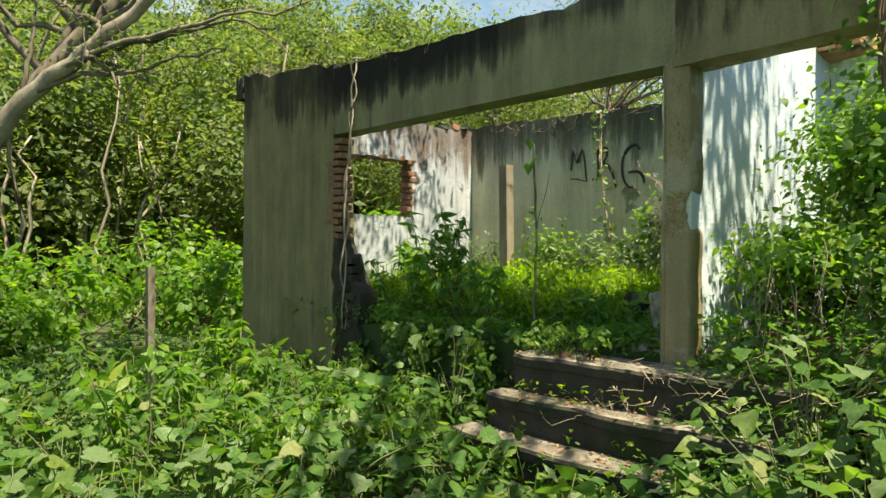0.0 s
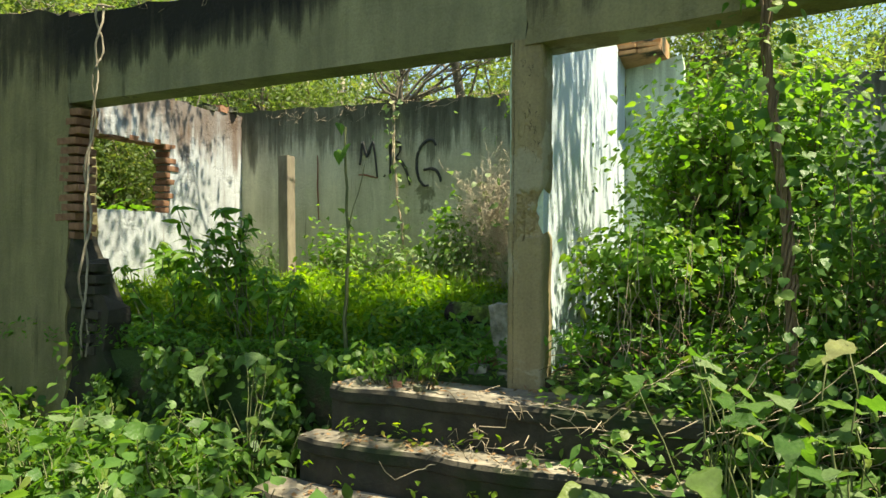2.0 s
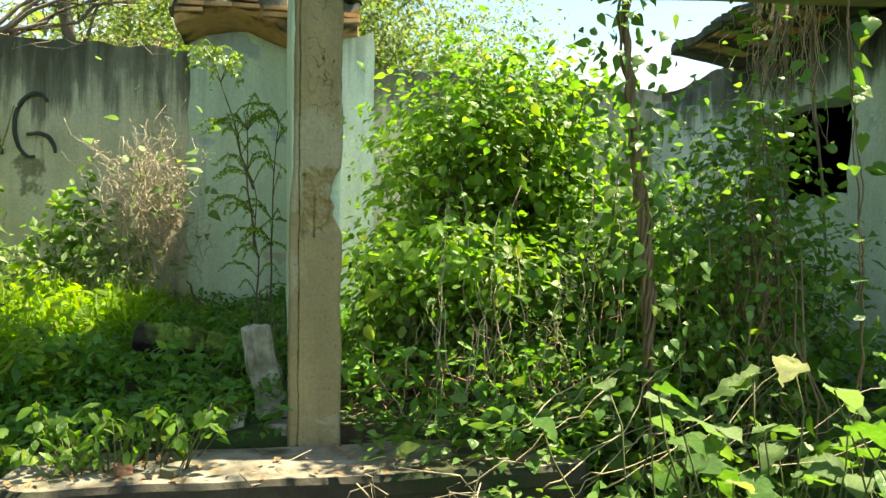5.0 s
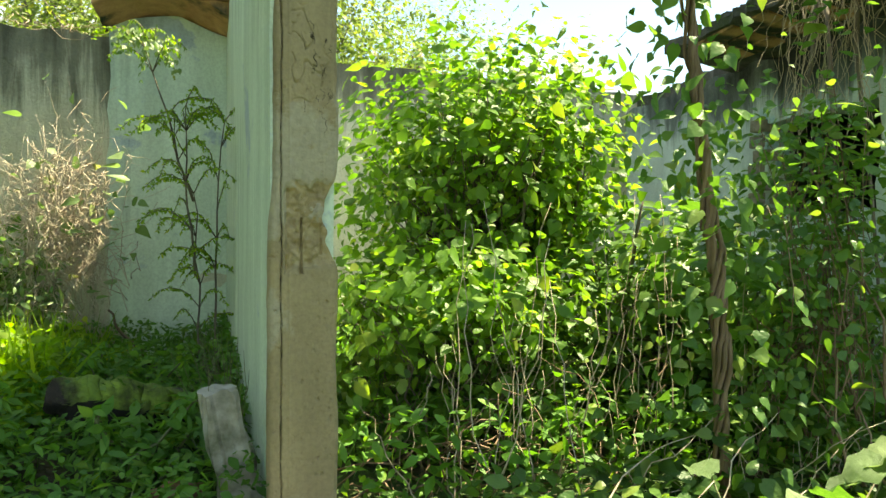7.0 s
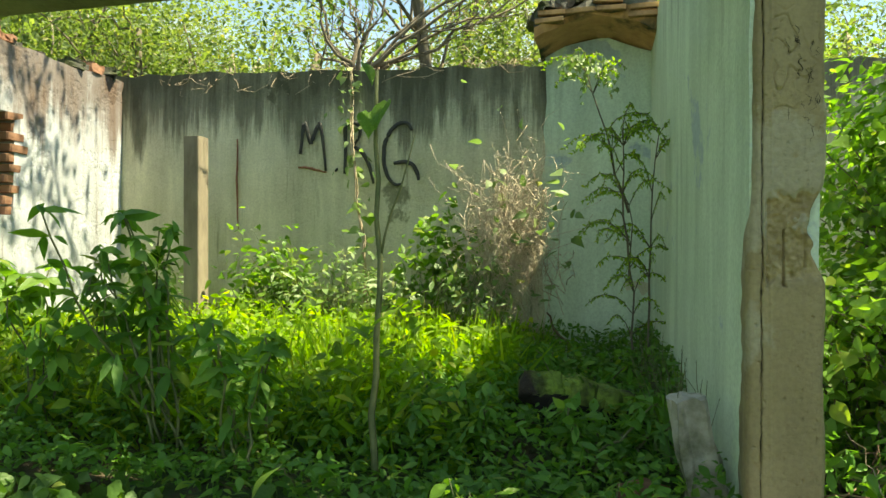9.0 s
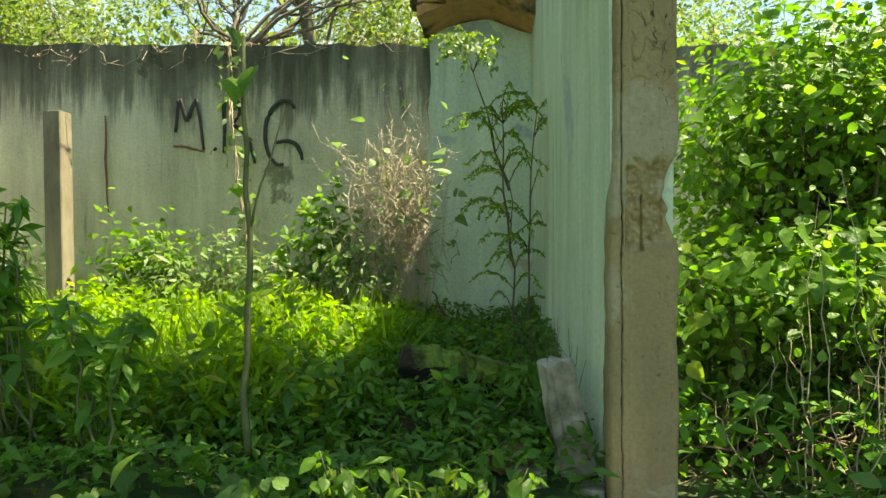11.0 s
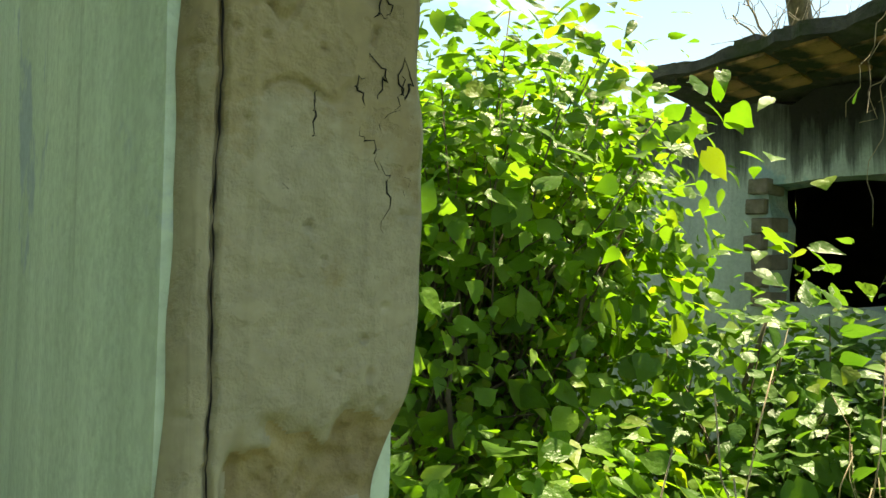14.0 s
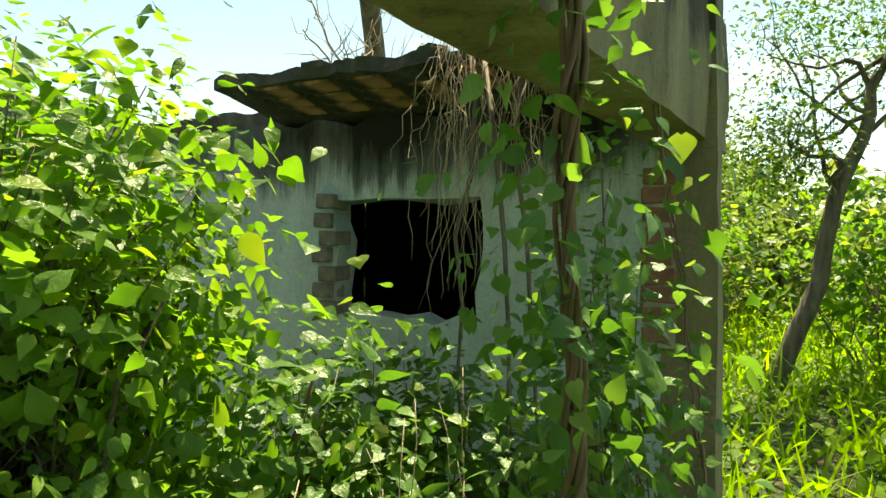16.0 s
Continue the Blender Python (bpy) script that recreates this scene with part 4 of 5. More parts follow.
def woods():
    rng = np.random.default_rng(23)
    spots = []
    for a0, a1, n, hmax in ((75, 215, 62000, 9.0), (20, 75, 12000, 5.0), (-45, 20, 14000, 4.5)):
        a = np.radians(rng.uniform(a0, a1, n))
        r = rng.uniform(15, 26, n)
        x, y = r * np.cos(a), r * np.sin(a)
        top = hmax * (0.75 + 0.35 * np.array([n3(q * 5, 0, 3) + 0.5 * n3(q * 17, 0, 5) for q in a]))
        z = rng.random(n) ** 0.8 * top
        spots.append(np.stack([x, y, z], 1))
    # the wooded slope in the west
    n = 64000
    a = np.radians(rng.uniform(108, 240, n))
    d = 13 + 30 * rng.random(n) ** 1.2
    x, y = d * np.cos(a), d * np.sin(a)
    lump = np.array([n3(u * 0.35, v * 0.35, 12) + 0.5 * n3(u * 1.1, v * 1.1, 2) for u, v in zip(x, y)])
    z = np.array([hill(u, v) for u, v in zip(x, y)]) + rng.random(n) ** 0.7 * np.clip(3.0 + 3.5 * lump, 0.6, 7)
    keep = lump > -0.28
    spots.append(np.stack([x, y, z], 1)[keep])
    n = 150
    a, d = np.radians(rng.uniform(110, 215, n)), rng.uniform(11, 26, n)
    foot = np.stack([d * np.cos(a), d * np.sin(a), [hill(u, v) - 0.1 for u, v in zip(d * np.cos(a), d * np.sin(a))]], 1)
    tip = foot + np.stack([rng.normal(0, 1.0, n), rng.normal(0, 1.0, n), rng.uniform(3, 6.5, n)], 1)
    strands("far_trunks", foot, tip, M_PALEBARK, "thin pale trunks standing on the wooded slope", 29, 0.06, 0, 0.5, 9, "woods")
    p = np.concatenate(spots)
    q = np.round(p / 0.9) * 0.9 + rng.normal(0, 0.36, p.shape)
    stuff("far_woods", [leaves(q, rng.uniform(0.2, 0.5, len(q)), rng, (OVAL_V, OVAL_T), 0.5)], L_FAR, "far belt of light green woodland, haze put into its colour", "woods")
    k = 10000
    x, y = rng.uniform(4.2, 22, k), rng.uniform(-10, 9, k)
    keep = ~((x < 7.0) & (y > -0.15) & (y < 3.8))
    x, y = x[keep], y[keep]
    z = np.array([hill(a, b) for a, b in zip(x, y)])
    stuff("meadow_grass", [blades(np.stack([x, y, z], 1), rng.uniform(0.3, 0.8, len(x)), rng, 0.5)], L_GRASS, "tall sunny meadow grass", "grass")


woods()
tree("tree", [(-2.2, 5.3, 0), (-2.3, 5.0, 2.2), (-2.5, 4.4, 4.4), (-2.7, 3.6, 6.2)], 0.07, [((-3.5, 1.9, 6.7), (0.9, 1.5, 0.7)), ((-1.2, 4.4, 5.4), (1.1, 0.8, 0.6)), ((-3.6, 4.8, 5.2), (1.1, 0.8, 0.6))], 70, 16, 0.085, L_TREE, "slim tree leaning over the rear wall", 63, M_BARK, 16)
tree("tree", [(-4.7, -4.1, 0), (-4.5, -3.5, 1.8), (-4.3, -3.0, 2.9), (-4.0, -2.1, 4.1), (-3.2, -1.0, 5.2)], 0.075, [((-4.4, -2.6, 5.2), (1.5, 1.3, 0.8)), ((-5.2, -3.6, 4.2), (1.2, 1.0, 0.9)), ((-2.9, -1.0, 5.8), (1.2, 1.1, 0.6))], 60, 14, 0.09, L_TREE, "leaning tree with pale crooked limbs", 61, M_BARK, 20, branch_r=0.55)
tree("tree", [(8.85, -0.55, 0.4), (8.96, -0.79, 1.28), (9.1, -1.1, 1.9), (9.12, -1.16, 2.4), (9.22, -1.35, 3.13), (9.33, -1.62, 3.7), (9.36, -1.65, 4.2), (9.6, -2.1, 5.0)], 0.09, [((9.2, -1.3, 5.0), (1.4, 1.5, 0.6)), ((9.0, -0.7, 3.5), (1.0, 0.6, 0.6)), ((9.8, -2.6, 4.6), (1.3, 1.2, 0.8))], 85, 32, 0.07, L_TREE, "crooked meadow tree with a thin crown", 62, M_BARK, 12, branch_r=0.4)
def leaning_limbs():
    """Pale crooked limbs that reach over the porch from the tree beside it."""
    rng = np.random.default_rng(66)
    b = np.array((-5.0, -4.0, 0.0))
    top = empty("leaning_tree", b)
    main = [(-5.0, -4.0, 0.0), (-4.75, -3.8, 1.2), (-4.19, -3.42, 2.21), (-3.7, -3.06, 2.8), (-3.32, -2.8, 3.09), (-2.88, -2.48, 3.45), (-2.3, -2.1, 4.0)]
    t, tt = np.linspace(0, 1, len(main)), np.linspace(0, 1, 30)
    line = np.stack([np.interp(tt, t, [q[k] for q in main]) for k in range(3)], 1) + rng.normal(0, 0.012, (30, 3))
    tri_object("trunk", *tube(line - b, (0.12, 0.085, 0.07, 0.05, 0.03), 9), M_PALEBARK, top)
    ends = [(-2.38, -2.09, 3.05), (-2.68, -2.27, 3.2), (-1.74, -1.71, 3.36), (-2.29, -2.0, 3.36), (-3.02, -2.48, 2.86), (-3.0, -2.6, 2.66), (-2.06, -1.9, 3.16), (-3.58, -2.93, 3.5), (-3.9, -3.0, 3.7)]
    twigs, spots = [], []
    for k, e in enumerate(ends):
        limb = wander(line[14 + k % 8], e, 12, 0.09, rng, -0.06)
        tri_object("branch", *tube(limb - b, (0.026, 0.006), 5), M_BARK, top)
        for _ in range(7):
            q = limb[rng.integers(3, 12)]
            w = wander(q, q + rng.normal(0, 0.22, 3) + (0.12, 0.1, 0.02), 6, 0.05, rng)
            twigs.append(tube(w - b, (0.006, 0.002), 3))
            spots.append(w[2:] - b)
    v, t = join(twigs)
    tagged(tri_object("twig", v, t, M_BARK, top), kind="stuff")
    p = np.repeat(np.concatenate(spots), 3, 0) + rng.normal(0, 0.06, (3 * sum(map(len, spots)), 3))
    v, t = leaves(p, rng.uniform(0.025, 0.05, len(p)), rng, (OVAL_V, OVAL_T), 0.6)
    tri_object("crown", v, t, L_TREE, top)
    tagged(top, "leaning tree with pale crooked limbs and thin twigs", "tree")


leaning_limbs()
# Added tree, out of view: its crown is placed to shade the porch floor.
tree("tall_tree", [(7.2, -8.0, 0.3), (6.8, -7.2, 3.0), (5.6, -5.2, 6.2), (4.2, -3.0, 7.8)], 0.16, [((-0.4, 0.95, 8.1), (1.9, 0.5, 0.5)), ((1.9, 0.95, 8.2), (1.7, 0.5, 0.5)), ((0.2, 0.9, 8.6), (2.4, 0.5, 0.4)), ((4.6, -4.6, 7.8), (1.5, 1.3, 0.7))], 75, 16, 0.15, L_TREE, "tall tree added out of view so that its crown shades the porch", 64, M_BARK, 26, branch_r=0.3)
tree("tall_tree", [(9.5, 4.8, 0.5), (8.8, 4.4, 3.6), (6.6, 3.6, 7.0), (4.4, 2.8, 8.6)], 0.13, [((3.0, 2.2, 8.4), (0.8, 1.3, 0.7)), ((5.6, 3.4, 9.0), (1.4, 1.1, 0.7)), ((7.6, 4.2, 8.2), (1.4, 1.4, 0.9))], 18, 12, 0.12, L_TREE, "tall thin tree leaning over the broken roof", 65, M_BARK, 14, branch_r=0.3)
for k, (x, y, r, h) in enumerate(((-7.6, 0.2, 1.1, 0.9), (-8.6, -1.6, 1.3, 0.9), (-7.2, 1.8, 1.0, 1.0), (-9.8, 0.4, 1.5, 1.2), (-7.0, 3.4, 1.0, 1.3), (-10.5, -3.0, 1.5, 1.1), (-7.2, -2.6, 0.9, 0.6), (10.0, -1.9, 1.5, 1.5), (11.5, 0.6, 1.7, 1.7), (9.3, -3.6, 1.3, 1.2), (8.6, 0.9, 0.8, 1.0))):
    shrub("bush", (x, y, hill(x, y)), (x, y, hill(x, y) + h), (r, r, h * 0.8), 110, 14, (0.07, 0.15), L_BRUSH, "sunlit leafy bush beyond the ruin", 70 + k, 8)

for k, (x, y, h) in enumerate(((-9.5, 8.0, 5.0), (-6.6, 9.5, 5.2), (-12.5, 7.0, 5.2))):
    g = hill(x, y)
    tree("tree", [(x, y, g - 0.1), (x + 0.15, y, g + 1.8), (x - 0.1, y + 0.2, g + h * 0.75)], 0.13, [((x, y, g + h * 0.85), (1.9, 1.5, 1.9)), ((x + 0.9, y - 0.3, g + h * 0.6), (1.3, 1.1, 1.1))], 90, 55, 0.08, L_FAR, "leafy tree rising behind the ruin's rear wall", 140 + k, limbs=10, spread=0.32)


# ---- things in the ruin ----
def brick_mesh(size, mat, name="brick"):
    bm = bmesh.new()
    bmesh.ops.create_cube(bm, size=1)
    bmesh.ops.bevel(bm, geom=list(bm.edges), offset=0.06, segments=1, affect="EDGES")
    for v in bm.verts:
        v.co = Vector((v.co.x * size[0], v.co.y * size[1], v.co.z * size[2])) + 0.004 * Vector((n3(v.co.x * 5, 1, 0), n3(v.co.y * 5, 2, 0), n3(v.co.z * 5, 3, 0)))
    me = bpy.data.meshes.new(name)
    bm.to_mesh(me)
    bm.free()
    me.materials.append(mat)
    return me


def bricks(parent_name, places, size, mat, seed, tilt=0.0):
    """Loose-edged bricks, each its own piece of the wall it belongs to."""
    rng = random.Random(seed)
    parent = bpy.data.objects[parent_name]
    me = brick_mesh(size, mat)
    for x, y, z in places:
        ob = new("brick", me)
        ob.parent = parent
        ob.matrix_basis = pose(x + rng.uniform(-0.01, 0.01), y + rng.uniform(-0.008, 0.008), z + rng.uniform(-0.004, 0.004), rng.uniform(-3, 3), tilt + rng.uniform(-3, 3), rng.uniform(-4, 4))


def graffiti():
    y = 3.412
    strokes = {
        "letter_m": [[(-3.28, 2.69), (-3.26, 2.86), (-3.245, 3.0), (-3.21, 2.88), (-3.175, 2.77), (-3.13, 2.9), (-3.09, 2.99), (-3.05, 2.75), (-3.025, 2.53)], [(-2.93, 2.545), (-2.912, 2.53)]],
        "letter_r": [[(-2.84, 2.5), (-2.835, 2.72), (-2.845, 2.93), (-2.78, 2.97), (-2.7, 2.93), (-2.7, 2.83), (-2.765, 2.745)], [(-2.765, 2.745), (-2.68, 2.7), (-2.61, 2.58), (-2.565, 2.41)]],
        "letter_g": [[(-2.215, 2.87), (-2.25, 2.935), (-2.33, 2.94), (-2.41, 2.88), (-2.47, 2.76), (-2.475, 2.6), (-2.44, 2.47), (-2.37, 2.39), (-2.31, 2.4)], [(-2.38, 2.585), (-2.28, 2.6), (-2.2, 2.57), (-2.155, 2.48), (-2.15, 2.43)]],
    }
    for name, lines in strokes.items():
        pieces = []
        for line in lines:
            pts = np.array([(x, y, z) for x, z in line])
            t = np.linspace(0, 1, len(pts))
            tt = np.linspace(0, 1, len(pts) * 4)
            q = np.stack([np.interp(tt, t, pts[:, k]) for k in range(3)], 1)
            q[1:-1] = (q[:-2] + q[1:-1] + q[2:]) / 3
            v, tr = tube(q, (0.016, 0.022, 0.02, 0.013), 6)
            v[:, 1] = y + (v[:, 1] - y) * 0.25
            pieces.append((v, tr))
        v, tr = join(pieces)
        tagged(tri_object(name, v, tr, M_PAINT), "black spray-painted letter on the grey rear wall", "graffiti", "sprayed letters")
    rng = np.random.default_rng(5)
    for k, (a, b) in enumerate((((-3.3, 2.57), (-3.02, 2.52)), ((-3.93, 2.85), (-3.9, 2.0)))):
        v, tr = tube(wander((a[0], y + 0.004, a[1]), (b[0], y + 0.004, b[1]), 10, 0.02, rng) * (1, 0, 1) + (0, y + 0.004, 0), (0.008, 0.013, 0.006), 5)
        v[:, 1] = y + 0.004 + (v[:, 1] - y - 0.004) * 0.4
        tagged(tri_object("rust_streak", v, tr, M_REDPAINT), "rusty red streak on the rear wall", "stain")


def old_post(name, base, top, r, mat, label):
    rng = np.random.default_rng(int(abs(base[0]) * 10))
    bm = bmesh.new()
    rings = []
    for j in range(9):
        f = j / 8
        c = Vector(base).lerp(Vector(top), f)
        rings.append([bm.verts.new((c.x + sx * r * (1 + 0.06 * n3(f * 5, sx, sy)), c.y + sy * r * (1 + 0.06 * n3(f * 5, sy, 3)), c.z + (0.02 * n3(sx, sy, 9) if j == 8 else 0))) for sx, sy in ((-1, -0.9), (-0.9, -1), (0.9, -1), (1, -0.9), (1, 0.9), (0.9, 1), (-0.9, 1), (-1, 0.9))])
    for a, b in zip(rings, rings[1:]):
        for k in range(8):
            bm.faces.new((a[k], a[(k + 1) % 8], b[(k + 1) % 8], b[k]))
    bm.faces.new(rings[-1])
    me = bpy.data.meshes.new(name)
    bm.to_mesh(me)
    bm.free()
    me.materials.append(mat)
    return tagged(new(name, me), label, "post")


def log():
    rng = np.random.default_rng(4)
    pts = wander((-0.88, 0.98, 1.13), (-0.13, 1.3, 0.94), 70, 0.02, rng)
    v, t = tube(pts, (0.07, 0.105, 0.11, 0.1, 0.09, 0.075, 0.05), 32)
    v += np.array([[n3(a * 10, b * 10, c * 10 + 3 * i) for i in range(3)] for a, b, c in v]) * 0.03
    base = np.array((-0.5, 1.2, 0.9))
    top = empty("fallen_log", base)
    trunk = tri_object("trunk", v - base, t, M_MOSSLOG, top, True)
    trunk.data.materials.append(M_NEARBLACK)
    # Down-facing sides turn near-black: the underside's shade is painted into the log.
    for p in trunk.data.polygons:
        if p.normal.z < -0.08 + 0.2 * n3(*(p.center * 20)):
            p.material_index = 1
    spot = pts[rng.integers(6, 70, 160)] + rng.normal(0, 1, (160, 3)) * (0.07, 0.07, 0.03) + (0, 0, 0.085)
    v, t = leaves(spot - base, rng.uniform(0.02, 0.05, 160), rng, (OVAL_V, OVAL_T), 1.0)
    tagged(tri_object("moss_tufts", v, t, L_GROUND, top), kind="stuff")
    tagged(top, "mossy fallen log rotting on the buried floor", "log")


def lying_blocks():
    b = rock("concrete_block", (0.15, 0.1, 0.46), M_BLOCK, cuts=7, jag=0.22, seed=2)
    for v in b.data.vertices:
        v.co.x *= 0.86 - 0.5 * v.co.z
    b.matrix_basis = pose(-0.14, 0.3, 1.02, 4, -11, 12)
    tagged(b, "upright broken slab of pale concrete by the pillar", "rubble")
    for k, (x, y, z, s) in enumerate(((-0.28, 0.22, 0.83, 0.13), (-0.33, 0.45, 0.83, 0.16), (-0.06, 0.12, 0.82, 0.1), (-0.6, -0.3, 0.795, 0.07), (-0.42, -0.36, 0.79, 0.06))):
        r = rock("brick_fragment" if k in (1, 3) else "concrete_fragment", (s, s * 0.8, s * 0.5), M_BRICK if k in (1, 3) else M_BLOCK, seed=k)
        r.matrix_basis = pose(x, y, z, 0, 0, 40 * k)
        tagged(r, "broken red brick lying in leaf litter" if k in (1, 3) else "small broken lump of pale concrete", "rubble")


def twisted_vine(name, line, strands, r, spin, mat, label, seed, leaf=None):
    """Woody strands twisted round one another along a line, with leaves of their own."""
    rng = np.random.default_rng(seed)
    pts = np.array(line, float)
    t = np.linspace(0, 1, len(pts))
    n = 110
    tt = np.linspace(0, 1, n)
    c = np.stack([np.interp(tt, t, pts[:, k]) for k in range(3)], 1)
    c += np.cumsum(rng.normal(0, 0.003, (n, 3)), 0) * (1, 1, 0)
    top = empty(name, line[0])
    b = np.array(line[0], float)
    for s in range(strands):
        a = spin * tt * 2 * np.pi + s * 2 * np.pi / strands
        rr = r * (0.6 + 0.9 * rng.random()) * (1 + 0.5 * np.sin(tt * rng.uniform(8, 19) + s))
        q = c + np.stack([np.cos(a) * rr, np.sin(a) * rr, 0 * a], 1)
        v, tr = tube(q - b, (r * 0.5, r * 0.62, r * 0.4, r * 0.5, r * 0.3), 6)
        tri_object("strand", v, tr, mat, top)
    if leaf:
        count, reach, size, lmat, lo = leaf
        f = lo + (1 - lo) * rng.random(count)
        q = np.stack([np.interp(f, tt, c[:, k]) for k in range(3)], 1)
        d = rng.normal(0, 1, (count, 3)) * (1, 1, 0.3)
        v, tr = leaves(q + d * reach - b, rng.uniform(size * 0.6, size * 1.3, count), rng, up=0.5, out=d * 0.5, droop=0.8)
        tri_object("foliage", v, tr, lmat, top)
    return tagged(top, label, "vine")


def frond(rng, start, end, pairs, leaflet, droop=0.1):
    """A feathered leaf: a rib with leaflets on both sides."""
    rib = wander(start, end, 6, 0.02, rng, -droop)
    f = np.linspace(0.15, 1, pairs)
    q = np.stack([np.interp(f, np.linspace(0, 1, 6), rib[:, k]) for k in range(3)], 1)
    d = rib[-1] - rib[0]
    side = np.cross(d, (0, 0, 1))
    side /= np.linalg.norm(side) + 1e-9
    pos = np.concatenate([q, q])
    out = np.concatenate([np.tile(side, (pairs, 1)), np.tile(-side, (pairs, 1))])
    return tube(rib, (0.004, 0.0015), 3), leaves(pos, rng.uniform(leaflet * 0.7, leaflet * 1.2, len(pos)), rng, (OVAL_V, OVAL_T), 0.9, out * 1.6, 0.0, 0.4)


def corner_sapling():
    rng = np.random.default_rng(14)
    b = np.array((-0.31, 2.25, 0.88))
    top = empty("feathery_sapling", b)
    wood, leaf = [], []
    stems = [wander((-0.31, 2.25, 0.85), (-0.38, 2.2, 2.1), 10, 0.05, rng), wander((-0.38, 2.2, 2.05), (-0.65, 2.15, 2.95), 8, 0.04, rng), wander((-0.22, 2.3, 0.85), (-0.2, 2.2, 2.55), 10, 0.05, rng), wander((-0.37, 2.2, 1.6), (-0.42, 2.1, 2.6), 8, 0.04, rng)]
    for k, s in enumerate(stems):
        tri_object("stem", *tube(s - b, (0.009, 0.003), 5), M_BARK, top)
        for i in range(15):
            p = s[rng.integers(len(s) // 3, len(s))]
            d = rng.normal(0, 1, 3) * (1, 0.6, 0.12)
            d = d / np.linalg.norm(d) * rng.uniform(0.18, 0.34)
            d[2] += 0.04
            w, l = frond(rng, p - b, p + d - b, 20, 0.027)
            wood.append(w)
            leaf.append(l)
    v, t = join(wood)
    tagged(tri_object("twig", v, t, M_BARK, top), kind="stuff")
    v, t = join(leaf)
    tagged(tri_object("foliage", v, t, L_GRASS, top), kind="stuff")
    leaf = []
    for i in range(12):
        p = np.array((-0.62, 2.15, 2.93)) + rng.normal(0, 0.03, 3)
        d = rng.normal(0, 1, 3) * (1, 0.6, 0.5)
        leaf.append(frond(rng, p - b, p + d / np.linalg.norm(d) * 0.17 - b, 9, 0.045)[1])
    v, t = join(leaf)
    shoot = tagged(tri_object("young_shoot", v, t, L_PALE, top), kind="stuff")
    shoot["label"] = "bright yellow-green young leaves"
    tagged(top, "slender sapling with feathery leaves in the wall corner", "sapling")


def thin_sapling():
    rng = np.random.default_rng(15)
    b = np.array((-1.36, 0.28, 0.8))
    top = empty("thin_sapling", b)
    s = wander((-1.36, 0.28, 0.78), (-1.38, 0.28, 2.5), 12, 0.035, rng)
    v, t = join([tube(s - b, (0.016, 0.008), 6), tube(wander(s[6], s[6] + (0.14, 0, 0.5), 6, 0.02, rng) - b, (0.006, 0.003), 4)])
    tri_object("stem", v, t, M_STEM, top)
    me = bpy.data.meshes.new("leaf")
    me.from_pydata([tuple(q) for q in HEART_V], [], [tuple(int(i) for i in q) for q in HEART_T])
    me.materials.append(L_BRUSH)
    for k, (x, z, sz, rz) in enumerate(((-1.4, 2.32, 0.12, 200), (-1.33, 2.36, 0.13, 150), (-1.42, 2.52, 0.1, 250), (-1.3, 1.5, 0.1, 80), (-1.48, 1.45, 0.12, 280), (-1.25, 1.3, 0.1, 60), (-1.5, 1.28, 0.11, 300), (-1.4, 1.9, 0.07, 10))):
        ob = new("leaf", me)
        ob.parent = top
        ob.matrix_basis = pose(x - b[0], 0.25 - b[1], z - b[2], -55 if z > 2 else -15, 0, rz) @ Matrix.Scale(sz, 4)
    tagged(top, "thin straight sapling with a few broad leaves", "sapling")


def tall_herb(base, height, seed, stems=5, spread=0.3, size=(0.07, 0.15), mat=None):
    rng = np.random.default_rng(seed)
    b = np.array(base, float)
    top = empty("tall_herb", base)
    wood, pos, out = [], [], []
    for i in range(stems):
        tip = b + np.array((rng.normal(0, spread), rng.normal(0, spread * 0.6), height * rng.uniform(0.65, 1.0)))
        s = wander(b + rng.normal(0, 0.06, 3) * (1, 1, 0), tip, 10, 0.05, rng)
        tri_object("stem", *tube(s - b, (0.008, 0.004), 5), M_STEM, top)
        for j in range(34):
            p = s[min(9, int(2 + 8 * rng.random() ** 0.6))]
            d = rng.normal(0, 1, 3) * (1, 1, 0.3)
            d /= np.linalg.norm(d)
            pos.append(p + d * 0.03 - b)
            out.append(d)
    v, t = leaves(np.array(pos), rng.uniform(*size, len(pos)), rng, (LANCE_V * (1.35, 1, 1), LANCE_T), 0.8, np.array(out) * 0.7, 0.12, 0.7)
    tri_object("foliage", v, t, mat or L_BRUSH, top)
    tagged(top, "tall leafy herb with long pointed leaves", "herb")


